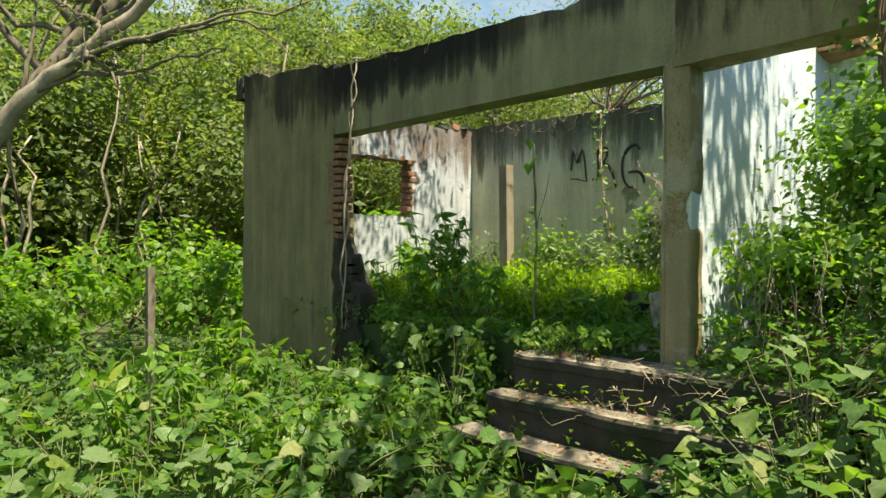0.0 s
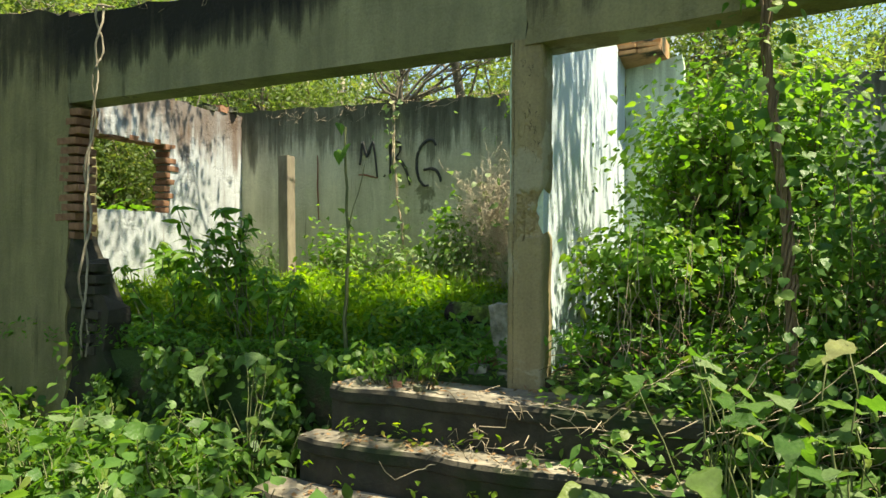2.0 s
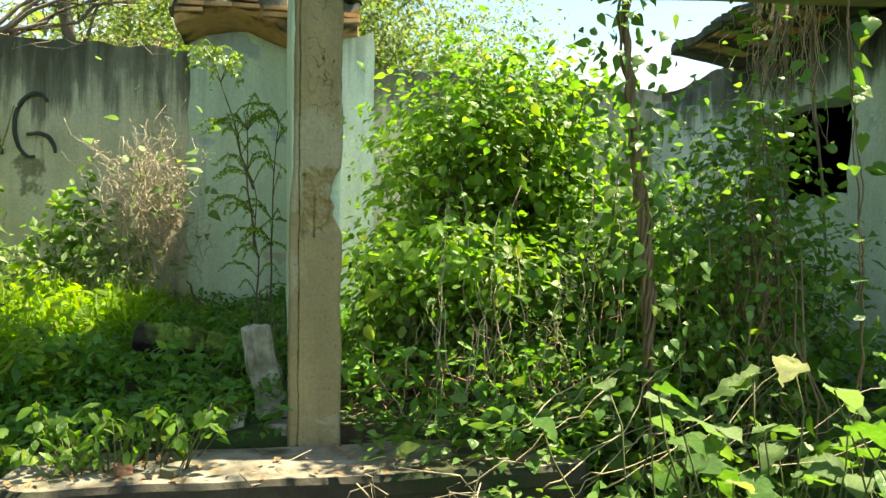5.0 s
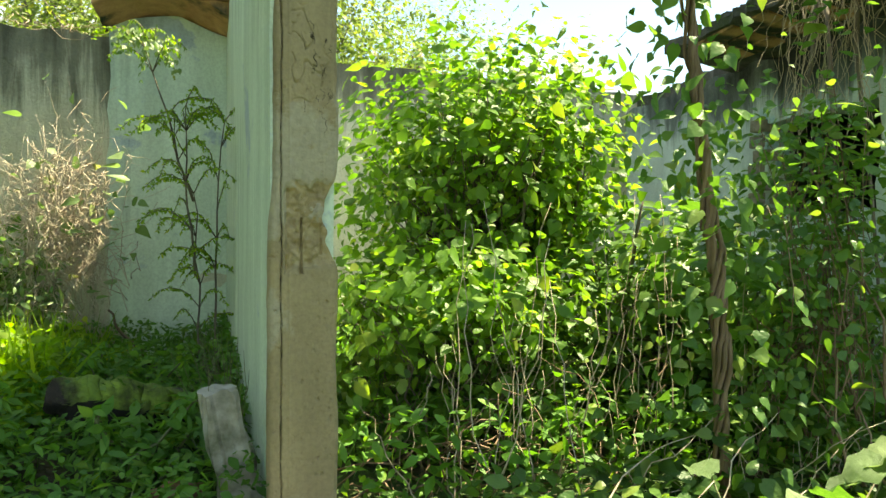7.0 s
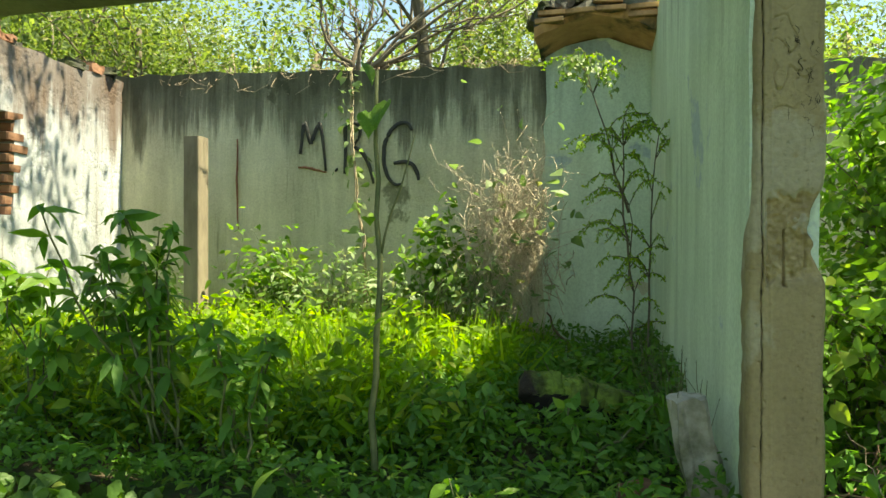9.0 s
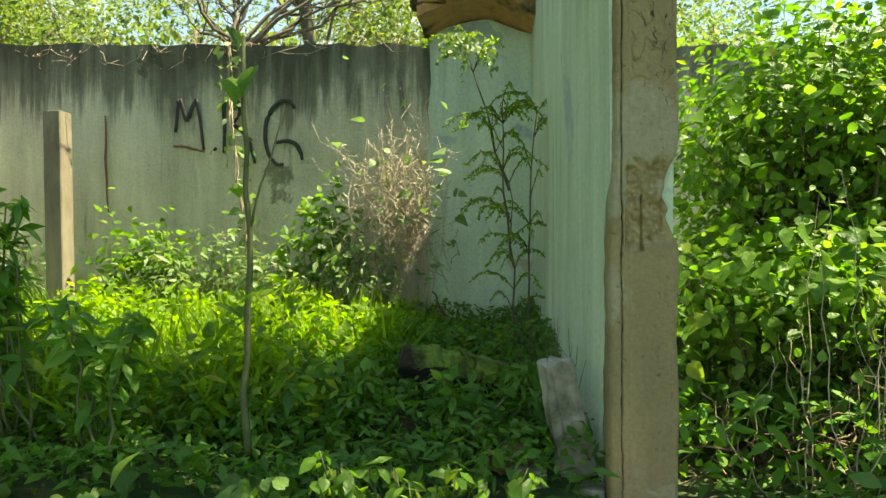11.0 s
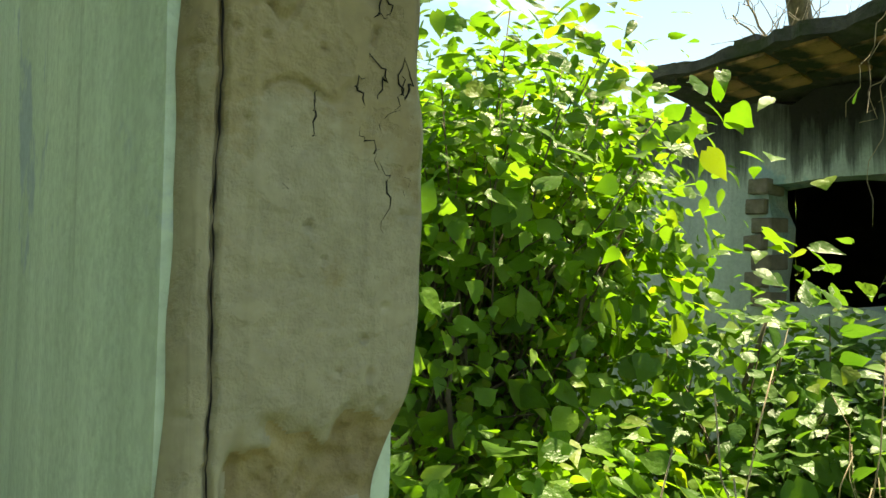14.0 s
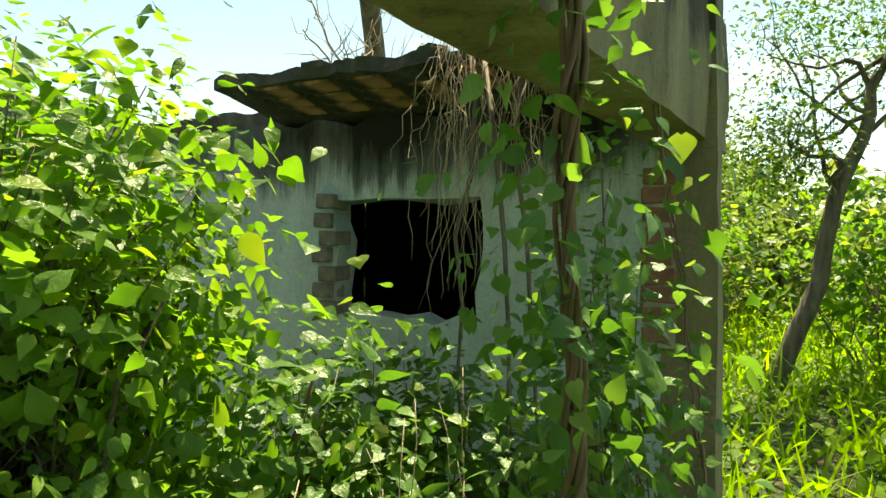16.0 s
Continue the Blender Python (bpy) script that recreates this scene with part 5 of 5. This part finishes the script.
def broad_vines():
    rng = np.random.default_rng(33)
    meshes = []
    for k in range(4):
        me = bpy.data.meshes.new("leaf")
        wob = rng.normal(0, 0.05, HEART_V.shape)
        me.from_pydata([tuple(q) for q in HEART_V * (1.1, 1, 1.3) + wob], [], [tuple(int(i) for i in q) for q in HEART_T])
        me.polygons.foreach_set("use_smooth", [True] * len(me.polygons))
        me.materials.append(L_PALE if k >= 2 else L_HEART)
        meshes.append(me)
    spots = [(1.25, -1.05, 0.5), (1.7, -1.25, 0.62), (2.2, -0.95, 0.8), (1.95, -1.75, 0.55), (2.6, -1.35, 0.8), (1.3, -1.7, 0.4), (0.95, -1.35, 0.32), (3.0, -0.9, 0.95), (2.4, -2.2, 0.6), (-1.9, -1.6, 0.45), (-1.1, -1.9, 0.4), (-2.6, -1.2, 0.45), (-0.5, -1.5, 0.3), (-3.2, -2.0, 0.5), (-1.6, -0.5, 0.85), (1.55, -0.95, 0.75), (2.0, -1.35, 0.7), (2.45, -1.75, 0.75), (2.9, -1.55, 0.85), (1.75, -1.0, 0.85), (2.6, -0.85, 0.95), (3.3, -1.5, 0.8), (1.45, -1.35, 0.55), (2.2, -2.0, 0.5), (1.0, -1.05, 0.45), (-0.9, -2.9, 0.5), (-1.5, -3.4, 0.5), (-1.0, -3.7, 0.45), (-1.9, -2.6, 0.55), (-2.4, -3.2, 0.5), (0.95, -2.55, 0.5), (1.4, -2.9, 0.5), (0.75, -2.1, 0.45), (1.7, -2.6, 0.55), (-0.8, -2.2, 0.45), (-3.0, -2.7, 0.5), (-2.9, -3.6, 0.5), (1.25, -0.8, 1.05), (1.55, -0.95, 1.1), (1.85, -0.8, 1.15), (1.5, -1.25, 0.95), (2.1, -1.2, 1.1), (2.4, -0.9, 1.15)]
    for x, y, h in spots:
        g = hill(x, y)
        b = np.array((x, y, g))
        top = empty("broad_leaf_vine", b)
        tips = []
        for i in range(13):
            tip = b + np.array((rng.normal(0, 0.26), rng.normal(0, 0.22), h * rng.uniform(0.55, 1.1)))
            tri_object("stem", *tube(wander(b + rng.normal(0, 0.05, 3) * (1, 1, 0), tip, 7, 0.05, rng, -0.05) - b, (0.005, 0.003), 4), M_STEM, top)
            tips.append(tip)
        for tip in tips:
            ob = new("leaf", meshes[rng.integers(4)])
            ob.parent = top
            m = pose(*(tip - b), rng.uniform(-40, 12), rng.uniform(-25, 25), rng.uniform(0, 360))
            ob.matrix_basis = m @ Matrix.Scale(rng.uniform(0.08, 0.165) if x > 0.5 else rng.uniform(0.09, 0.16), 4)
        tagged(top, "creeping vine with large heart-shaped leaves", "vine", "broad-leaved vines")


def bare_shrub(base, limbs, scale, seed, label, mat=None):
    rng = np.random.default_rng(seed)
    top = empty("bare_shrub", base)
    for i in range(limbs):
        d = np.array((rng.normal(0, 0.75), rng.normal(0.1, 0.3), rng.uniform(0.5, 1.0)))
        if i > limbs * 0.7:
            d = np.array((rng.uniform(0.9, 1.5), 0.1, rng.uniform(0.45, 0.8)))
        limb = wander((0, 0, 0), d * rng.uniform(1.0, 1.7) * scale, 10, 0.14 * scale, rng)
        wood = [tube(limb, (0.022 * scale, 0.004), 5)]
        for j in range(9):
            p = limb[rng.integers(2, 10)]
            wood.append(tube(wander(p, p + (d * 0.35 + rng.normal(0, 0.22, 3)) * scale, 6, 0.06 * scale, rng), (0.006 * scale + 0.001, 0.0015), 3))
        tri_object("branch", *join(wood), mat or M_BARK, top)
    tagged(top, label, "shrub")


def small_details():
    rng = np.random.default_rng(40)
    # dry litter on the steps and sills
    k = 420
    x = rng.uniform(-1.0, 1.0, k)
    st = rng.integers(0, 3, k)
    y = np.choose(st, [rng.uniform(-0.45, -0.03, k), rng.uniform(-0.66, -0.47, k), rng.uniform(-0.93, -0.69, k)])
    z = np.choose(st, [np.full(k, 0.785), np.full(k, 0.515), np.full(k, 0.265)])
    stuff("dry_litter", [leaves(np.stack([x, y, z], 1), rng.uniform(0.02, 0.055, k), rng, (OVAL_V, OVAL_T), 1.5)], M_LITTER, "dry brown leaves scattered on the steps", "leaf litter")
    a = np.stack([rng.uniform(-0.2, 0.9, 26), rng.uniform(-0.85, -0.3, 26), rng.uniform(0.5, 0.86, 26)], 1)
    strands("dry_twigs", a, a + rng.normal(0, 0.22, (26, 3)) * (1, 0.6, 0.35), M_DEAD, "thin dry vine twigs trailing over the steps", 41, 0.0035)
    # plants on the top step
    b = np.array((-0.62, -0.22, 0.77))
    top = empty("step_weed", b)
    wood, pos, out = [], [], []
    for i in range(46):
        tip = np.array((rng.uniform(-0.36, 0.36), rng.uniform(-0.12, 0.18), rng.uniform(0.08, 0.27)))
        wood.append(tube(wander(tip * (0.7, 0.7, 0), tip, 4, 0.02, rng), (0.004, 0.002), 3))
        for j in range(7):
            d = rng.normal(0, 1, 3) * (1, 1, 0.2)
            d /= np.linalg.norm(d)
            pos.append(tip + d * 0.02 - (0, 0, 0.05 * rng.random()))
            out.append(d)
    v, t = join(wood)
    tagged(tri_object("twig", v, t, M_STEM, top), kind="stuff")
    v, t = leaves(np.array(pos), rng.uniform(0.038, 0.066, len(pos)), rng, (LANCE_V * (1.9, 1, 1), LANCE_T), 1.2, np.array(out) * 0.9, 0.2, 0.5)
    tri_object("foliage", v, t, L_BRUSH, top)
    tagged(top, "pale green weed growing on the top step", "weed")
    # dead vine tangle by the rear wall
    n = 240
    c = np.array((-1.24, 2.8, 1.6))
    s = c + rng.normal(0, 1, (n, 3)) * (0.2, 0.08, 0.3)
    e = c + np.array((0, -0.05, 0.5)) + rng.normal(0, 1, (n, 3)) * (0.26, 0.1, 0.28)
    strands("dead_vine_tangle", s, e, M_STRAW, "tangle of pale dry vines against the rear wall", 42, 0.0035, -0.08, 0.16, 12)
    q = c + np.array((0, -0.12, 0.4)) + rng.normal(0, 1, (90, 3)) * (0.3, 0.08, 0.35)
    stuff("tangle_leaves", [leaves(q, rng.uniform(0.05, 0.1, 90), rng)], L_PALE, "yellow-green leaves among dry vines", "vine")
    # vine that climbs the rear wall, and the bare shrub on its head
    twisted_vine("climbing_vine", [(-2.58, 3.36, 1.0), (-2.62, 3.36, 1.9), (-2.74, 3.38, 2.8), (-2.78, 3.42, 3.45)], 3, 0.012, 4, M_DEAD, "climbing vine with small pale leaves on the rear wall", 43, (110, 0.07, 0.07, L_PALE, 0.05))
    bare_shrub((-2.8, 3.55, 3.4), 15, 1.0, 71, "bare twiggy shrub rooted on the wall head")
    bare_shrub((3.7, 1.75, 3.2), 12, 0.55, 72, "leafless grey shrub rooted on the roof edge", M_PALEBARK)
    for k in range(34):
        y = rng.uniform(0.0, 1.98)
        r = rock("roof_rubble", tuple(rng.uniform(0.04, 0.11, 3) * (1.2, 1.2, 0.7)), M_ROOF, seed=k)
        x = rng.uniform(2.84, 3.1)
        r.matrix_basis = pose(x, y, 3.215 - 0.164 * (x - 2.8) + rng.uniform(-0.01, 0.02), 0, 0, rng.uniform(0, 360))
        tagged(r, "dark crumbled lump on the roof edge", "rubble", "rubble along the roof edge")
    n = 70
    s = np.stack([rng.uniform(-5.2, -1.2, n), np.full(n, 3.45), np.full(n, 3.45)], 1)
    strands("wall_head_twigs", s, s + rng.normal(0, 1, (n, 3)) * (0.25, 0.1, 0.1) + (0, -0.02, 0.0), M_DEAD, "dry creepers over the wall head", 44, 0.004, 0.05)
    # creepers along the beam's head
    n = 90
    s = np.stack([rng.uniform(-6.1, -2.5, n), rng.uniform(-0.02, 0.2, n), np.interp(rng.uniform(-6, -2.5, n), (-6, -2.5), (3.85, 3.6))], 1)
    s[:, 2] = np.where(s[:, 0] < -4.05, 3.9 - 0.12 * (s[:, 0] + 6.15), 3.6 - 0.03 * (s[:, 0] + 4.05)) + 0.03
    strands("beam_creepers", s, s + rng.normal(0, 1, (n, 3)) * (0.2, 0.07, 0.07), M_BARK, "dark creepers on the head of the front wall", 45, 0.005)
    # hanging roots by the east roof edge
    n = 75
    s = np.stack([rng.uniform(2.6, 2.9, n), rng.uniform(0.28, 0.72, n), rng.uniform(3.1, 3.3, n)], 1)
    strands("hanging_roots", s, s + np.stack([rng.normal(-0.1, 0.12, n), rng.normal(0, 0.12, n), -rng.uniform(0.3, 1.1, n)], 1), M_DEAD, "dry roots hanging from the broken roof edge", 46, 0.0026, 0, 0.08, 12)
    s = np.array([(2.7, 0.5, 3.14), (2.75, 0.35, 3.14), (2.7, 0.55, 3.14)])
    strands("hanging_stems", s, s + np.array([(-0.1, -0.1, -2.2), (0, 0.05, -2.3), (-0.3, -0.1, -1.6)]), M_BARK, "dark vine stems hanging past the window", 47, 0.014)
    # dry stalks in front of the bramble
    n = 60
    s = np.stack([rng.uniform(0.4, 2.4, n), rng.uniform(-0.05, 0.35, n), np.full(n, 0.75)], 1)
    strands("dry_stalks", s, s + np.stack([rng.normal(0, 0.14, n), rng.normal(0, 0.1, n), rng.uniform(0.4, 1.25, n)], 1), M_DEAD, "upright dry stalks in the bramble", 48, 0.0035, 0, 0.06, 12)
    n = 22
    s = np.stack([rng.uniform(0.6, 1.8, n), rng.uniform(-0.5, -0.1, n), rng.uniform(0.55, 0.8, n)], 1)
    strands("fallen_canes", s, s + np.stack([rng.uniform(0.4, 1.0, n), rng.normal(0, 0.2, n), rng.uniform(0.1, 0.55, n)], 1), M_DEAD, "pale dry canes leaning across the bramble", 49, 0.004, 0, 0.06, 12)
    n = 90
    s = np.stack([rng.uniform(0.35, 1.4, n), rng.uniform(0.1, 0.5, n), rng.uniform(0.78, 1.0, n)], 1)
    strands("brown_litter_stems", s, s + rng.normal(0, 1, (n, 3)) * (0.25, 0.1, 0.2), M_VINE, "reddish brown dead stems at the bramble's foot", 50, 0.0045)


graffiti()
tagged(wall("wall_painted_corner", "x", -1.06, -0.2, 3.422, 3.6, 0.8, lambda u: 3.44 + 0.14 * math.sin(math.pi * min(1, max(0, (u + 1.08) / 0.9))), M_MINT, rough=0.004, edge=0.06), "pale green painted corner of the rear wall", "wall", kind="structure")
tagged(wall("wall_painted_recess", "x", 0.0, 0.58, 3.422, 3.6, 0.8, lambda u: 3.6, M_MINT, rough=0.004, edge=0.03), "pale green painted strip of the rear wall", "wall", kind="structure")
old_post("standing_post", (-3.95, 2.86, 0.8), (-3.99, 2.86, 2.77), 0.075, M_POST, "weathered square post standing in the grass")
# Plain dark lump beside the pier; the twigs are added to carry it.
nest = rock("dark_nest", (0.24, 0.2, 0.26), M_RISER, cuts=5, jag=0.2, seed=9)
nest.matrix_basis = pose(-6.36, 0.12, 3.78)
tagged(nest, "dark lump beside the pier head, hung on an added twig", "nest")
strands("nest_twig", [(-6.05, 0.12, 3.84), (-6.05, 0.16, 3.8)], [(-6.45, 0.12, 3.8), (-6.4, 0.1, 3.78)], M_BARK, "bent twigs added on the pier head to hold the lump", 67, 0.014)
old_post("wooden_stake", (-3.8, -2.1, 0.0), (-3.83, -2.1, 1.4), 0.032, M_BARK, "old brown stake overgrown with weeds")
log()
lying_blocks()
twisted_vine("hanging_vine", [(1.56, -0.2, 0.5), (1.54, -0.22, 1.4), (1.5, -0.22, 2.0), (1.45, -0.2, 2.7), (1.43, -0.16, 3.55), (1.43, 0.1, 3.6)], 8, 0.015, 5.0, M_VINE, "thick twisted woody vine hanging from the beam", 51, (800, 0.13, 0.05, L_HEART, 0.1))
twisted_vine("rope_vine", [(-3.78, -0.03, 0.7), (-3.75, -0.03, 2.0), (-3.66, -0.03, 2.9), (-3.63, -0.02, 3.62), (-3.62, 0.1, 3.66)], 2, 0.02, 5, M_PALEBARK, "grey rope-like vine against the front wall", 52)
twisted_vine("thin_vine", [(2.35, -0.45, 0.5), (2.42, -0.4, 1.6), (2.5, -0.3, 2.6), (2.5, -0.2, 3.4)], 2, 0.008, 3, M_VINE, "thin climbing vine by the corner pillar", 53, (60, 0.1, 0.08, L_HEART, 0.1))
corner_sapling()
thin_sapling()
tall_herb((-2.45, 0.45, 0.85), 1.1, 54, 8, 0.34, (0.07, 0.15), L_FERN)
tall_herb((-2.9, 0.75, 0.85), 0.95, 55, 5, 0.25, (0.07, 0.14), L_HEART)
tall_herb((-1.95, 0.3, 0.85), 0.6, 56, 6, 0.25, (0.06, 0.12), L_FERN)
tall_herb((-3.3, 0.4, 0.8), 0.75, 86, 7, 0.3, (0.06, 0.13), L_FERN)
tall_herb((-0.75, 1.55, 0.88), 0.34, 87, 7, 0.2, (0.05, 0.1), L_FERN)
tall_herb((-0.5, 0.7, 0.85), 0.3, 88, 7, 0.2, (0.05, 0.1), L_FERN)
tall_herb((-1.05, 0.75, 0.85), 0.34, 89, 7, 0.22, (0.05, 0.1), L_FERN)
tall_herb((-4.4, 1.6, 0.9), 0.8, 57, 5, 0.25, (0.1, 0.2))
shrub("wall_bush", (-1.9, 3.1, 0.9), (-1.85, 3.1, 1.75), (0.4, 0.25, 0.4), 40, 9, (0.05, 0.1), L_BRUSH, "leafy weed bush at the foot of the rear wall", 58, 8, stem_mat=M_STEM, stem_r=0.006)
shrub("wall_bush", (-3.6, 3.0, 0.9), (-3.4, 3.05, 1.6), (0.5, 0.25, 0.45), 40, 9, (0.05, 0.1), L_BRUSH, "leafy weed bush at the foot of the rear wall", 59, 8, stem_mat=M_STEM, stem_r=0.006)
for k, (x, y) in enumerate(((-4.5, 3.0), (-2.75, 3.1), (-2.3, 2.95), (-1.5, 2.75), (-3.1, 2.9))):
    shrub("wall_weed", (x, y, 0.9), (x, y, 1.42 + 0.08 * (k % 2)), (0.34, 0.22, 0.36), 34, 10, (0.05, 0.1), L_PALE, "pale sunlit weed at the foot of the rear wall", 160 + k, 9, (LANCE_V * (1.4, 1, 1), LANCE_T), stem_mat=M_STEM, stem_r=0.005)
tall_herb((-1.85, -2.95, 0.0), 1.0, 81, 6, 0.22, (0.07, 0.14))
tall_herb((-2.6, -2.3, 0.0), 0.85, 82, 7, 0.28, (0.07, 0.14))
tall_herb((-3.4, -1.5, 0.0), 0.9, 83, 7, 0.28, (0.07, 0.15))
tall_herb((-1.3, -2.2, 0.0), 0.62, 84, 7, 0.28, (0.06, 0.12))
for k, (x, y, h) in enumerate(((-1.6, -1.05, 0.5), (-2.2, -1.35, 0.5), (-1.3, -1.45, 0.42), (-2.8, -1.0, 0.55), (-1.9, -0.7, 0.45), (-2.4, -0.6, 0.5))):
    tall_herb((x, y, hill(x, y) - 0.02), h, 90 + k, 9, 0.24, (0.045, 0.085), L_BRUSH)
tall_herb((-4.6, -1.0, 0.0), 0.9, 85, 7, 0.3, (0.08, 0.15))
broad_vines()
small_details()
for k in range(7):
    fx, fy = 12.0 + 0.4 * k, -6.5 + 2.2 * k
    old_post("fence_post", (fx, fy, hill(fx, fy) - 0.1), (fx + 0.05, fy, hill(fx, fy) + 1.3), 0.07, M_POST, "grey wooden fence post in the meadow")["group"] = "meadow fence posts"

# ---- stalks, wall-head rubble and the pale leaf at the floor's edge ----
rng = np.random.default_rng(68)
y = rng.uniform(0.35, 3.0, 150)
foot = np.stack([-0.05 - 0.06 * y - rng.uniform(0, 0.12, 150), y, np.full(150, 0.86)], 1)
strands("wall_foot_stalks", foot, foot + np.stack([rng.normal(-0.04, 0.06, 150), rng.normal(0, 0.08, 150), rng.uniform(0.12, 0.5, 150)], 1), M_STEM, "thin weed stalks along the painted partition", 69, 0.003, 0, 0.04, 6, "weeds")
strands("leaning_stick", [(-0.62, 2.7, 0.95)], [(-0.98, 2.95, 1.35)], M_VINE, "dead stick leaning in the wall corner", 70, 0.02, 0, 0.06, 10, "stick")
for k in range(26):
    y = rng.uniform(0.3, 3.4)
    r = rock("wall_head_rubble", tuple(rng.uniform(0.08, 0.2, 3) * (1.0, 1.1, 0.45)), M_BRICK if k % 3 == 0 else M_ROOF, cuts=3, jag=0.25, seed=40 + k)
    r.matrix_basis = pose(-5.33 + rng.uniform(-0.06, 0.06), y, 3.15 + 0.3 * min(1, y / 1.6) + rng.uniform(0.0, 0.05), rng.uniform(-9, 9), rng.uniform(-9, 9), rng.uniform(0, 180))
    tagged(r, "loose weathered lump on the side wall's head", "rubble", "rubble along the side wall's head")
edge_plant = empty("pale_leaf_plant", (-1.6, 0.1, 0.8))
tri_object("stem", *tube(wander((0, 0, 0), (0, -0.2, 0.17), 6, 0.02, rng, -0.04), (0.005, 0.003), 4), M_STEM, edge_plant)
for k, (dx, dz, sz, rx, rz) in enumerate(((0, 0.17, 0.15, -35, 95), (0.08, 0.1, 0.09, -20, 30), (-0.09, 0.08, 0.1, -25, 200))):
    me = bpy.data.meshes.new("leaf")
    me.from_pydata([tuple(q) for q in HEART_V * (1.1, 1, 1.4)], [], [tuple(int(i) for i in q) for q in HEART_T])
    me.polygons.foreach_set("use_smooth", [True] * len(me.polygons))
    me.materials.append(L_PALE if k == 0 else L_HEART)
    ob = new("leaf", me)
    ob.parent = edge_plant
    ob.matrix_basis = pose(dx, -0.2 + 0.04 * k, dz, rx, 0, rz) @ Matrix.Scale(sz, 4)
tagged(edge_plant, "vine shoot with one large pale leaf at the floor's edge", "plant")

# ---- broken vault courses ----
rnd = random.Random(31)
for k in range(15):
    right = k > 9
    x = rnd.uniform(0.03, 0.4) if right else -1.12 + 0.095 * k
    w = rnd.uniform(0.12, 0.22)
    r = rock("roof_fragment", (w, rnd.uniform(0.2, 0.34), rnd.uniform(0.04, 0.08)), M_ROOF, cuts=3, jag=0.3, seed=20 + k)
    high = 3.8 if right else 3.66 + 0.22 * (x + 1.1)
    r.matrix_basis = pose(x, rnd.uniform(3.06, 3.3), high + rnd.uniform(0.0, 0.05), rnd.uniform(-8, 8), rnd.uniform(-12, 8), rnd.uniform(-25, 25))
    tagged(r, "dark weathered slab fragment on the vault rest", "rubble", "slabs on the vault rest")

# ---- bricks ----
bed = bmesh.new()
bmesh.ops.create_cube(bed, size=1, matrix=Matrix.LocRotScale((3.405, -0.115, 2.3), None, (0.188, 0.14, 0.82)))
bed_mesh = bpy.data.meshes.new("mortar_bed")
bed.to_mesh(bed_mesh)
bed.free()
bed_mesh.materials.append(M_MORTAR)
bed_object = new("mortar_bed", bed_mesh)
bed_object.parent = bpy.data.objects["wall_right_pillar"]
rnd = random.Random(9)
bricks("roof_stub_left", [(-1.0 + 0.23 * k + 0.05 * rnd.random(), 2.99, 3.52 + 0.06 * m + 0.14 * math.sin(math.pi * (k + 0.7) / 4.4)) for k in range(4) for m in range(2) if rnd.random() < 0.8], (0.22, 0.09, 0.035), M_TILE, 12)
bricks("roof_stub_right", [(0.1 + 0.22 * k, 2.985, 3.57 + 0.05 * m) for k in range(2) for m in range(2)], (0.21, 0.09, 0.035), M_TILE, 13)
bricks("wall_front_pier", [(-4.1 + 0.05 * rnd.random() + (0.05 if k % 2 else 0), 0.1, 1.72 + 0.082 * k) for k in range(14)], (0.24, 0.19, 0.062), M_BRICK, 1)
bricks("wall_right_pillar", [(3.4, -0.115, 1.95 + 0.09 * k) for k in range(9)], (0.2, 0.15, 0.075), M_BRICK, 2)
bricks("wall_left", [(-5.33 + 0.02 * rnd.random(), 2.23 - 0.04 * (k % 2), 2.1 + 0.085 * k) for k in range(10)], (0.22, 0.17, 0.065), M_BRICK, 3)
bricks("wall_left", [(-5.33, 0.95 + 0.25 * k, 2.9) for k in range(5)], (0.22, 0.22, 0.065), M_BRICK, 4)
bricks("wall_east", [(3.36, 1.67 + 0.03 * (k % 2), 2.0 + 0.1 * k) for k in range(7)], (0.16, 0.12, 0.08), M_STEP, 5)
bricks("roof_east", [(2.9 + 0.135 * i, 0.12 + 0.27 * j, 3.139 - 0.0221 * i) for i in range(3) for j in range(7) if rnd.random() < 0.72], (0.125, 0.255, 0.03), M_TILE, 6, 9.3)
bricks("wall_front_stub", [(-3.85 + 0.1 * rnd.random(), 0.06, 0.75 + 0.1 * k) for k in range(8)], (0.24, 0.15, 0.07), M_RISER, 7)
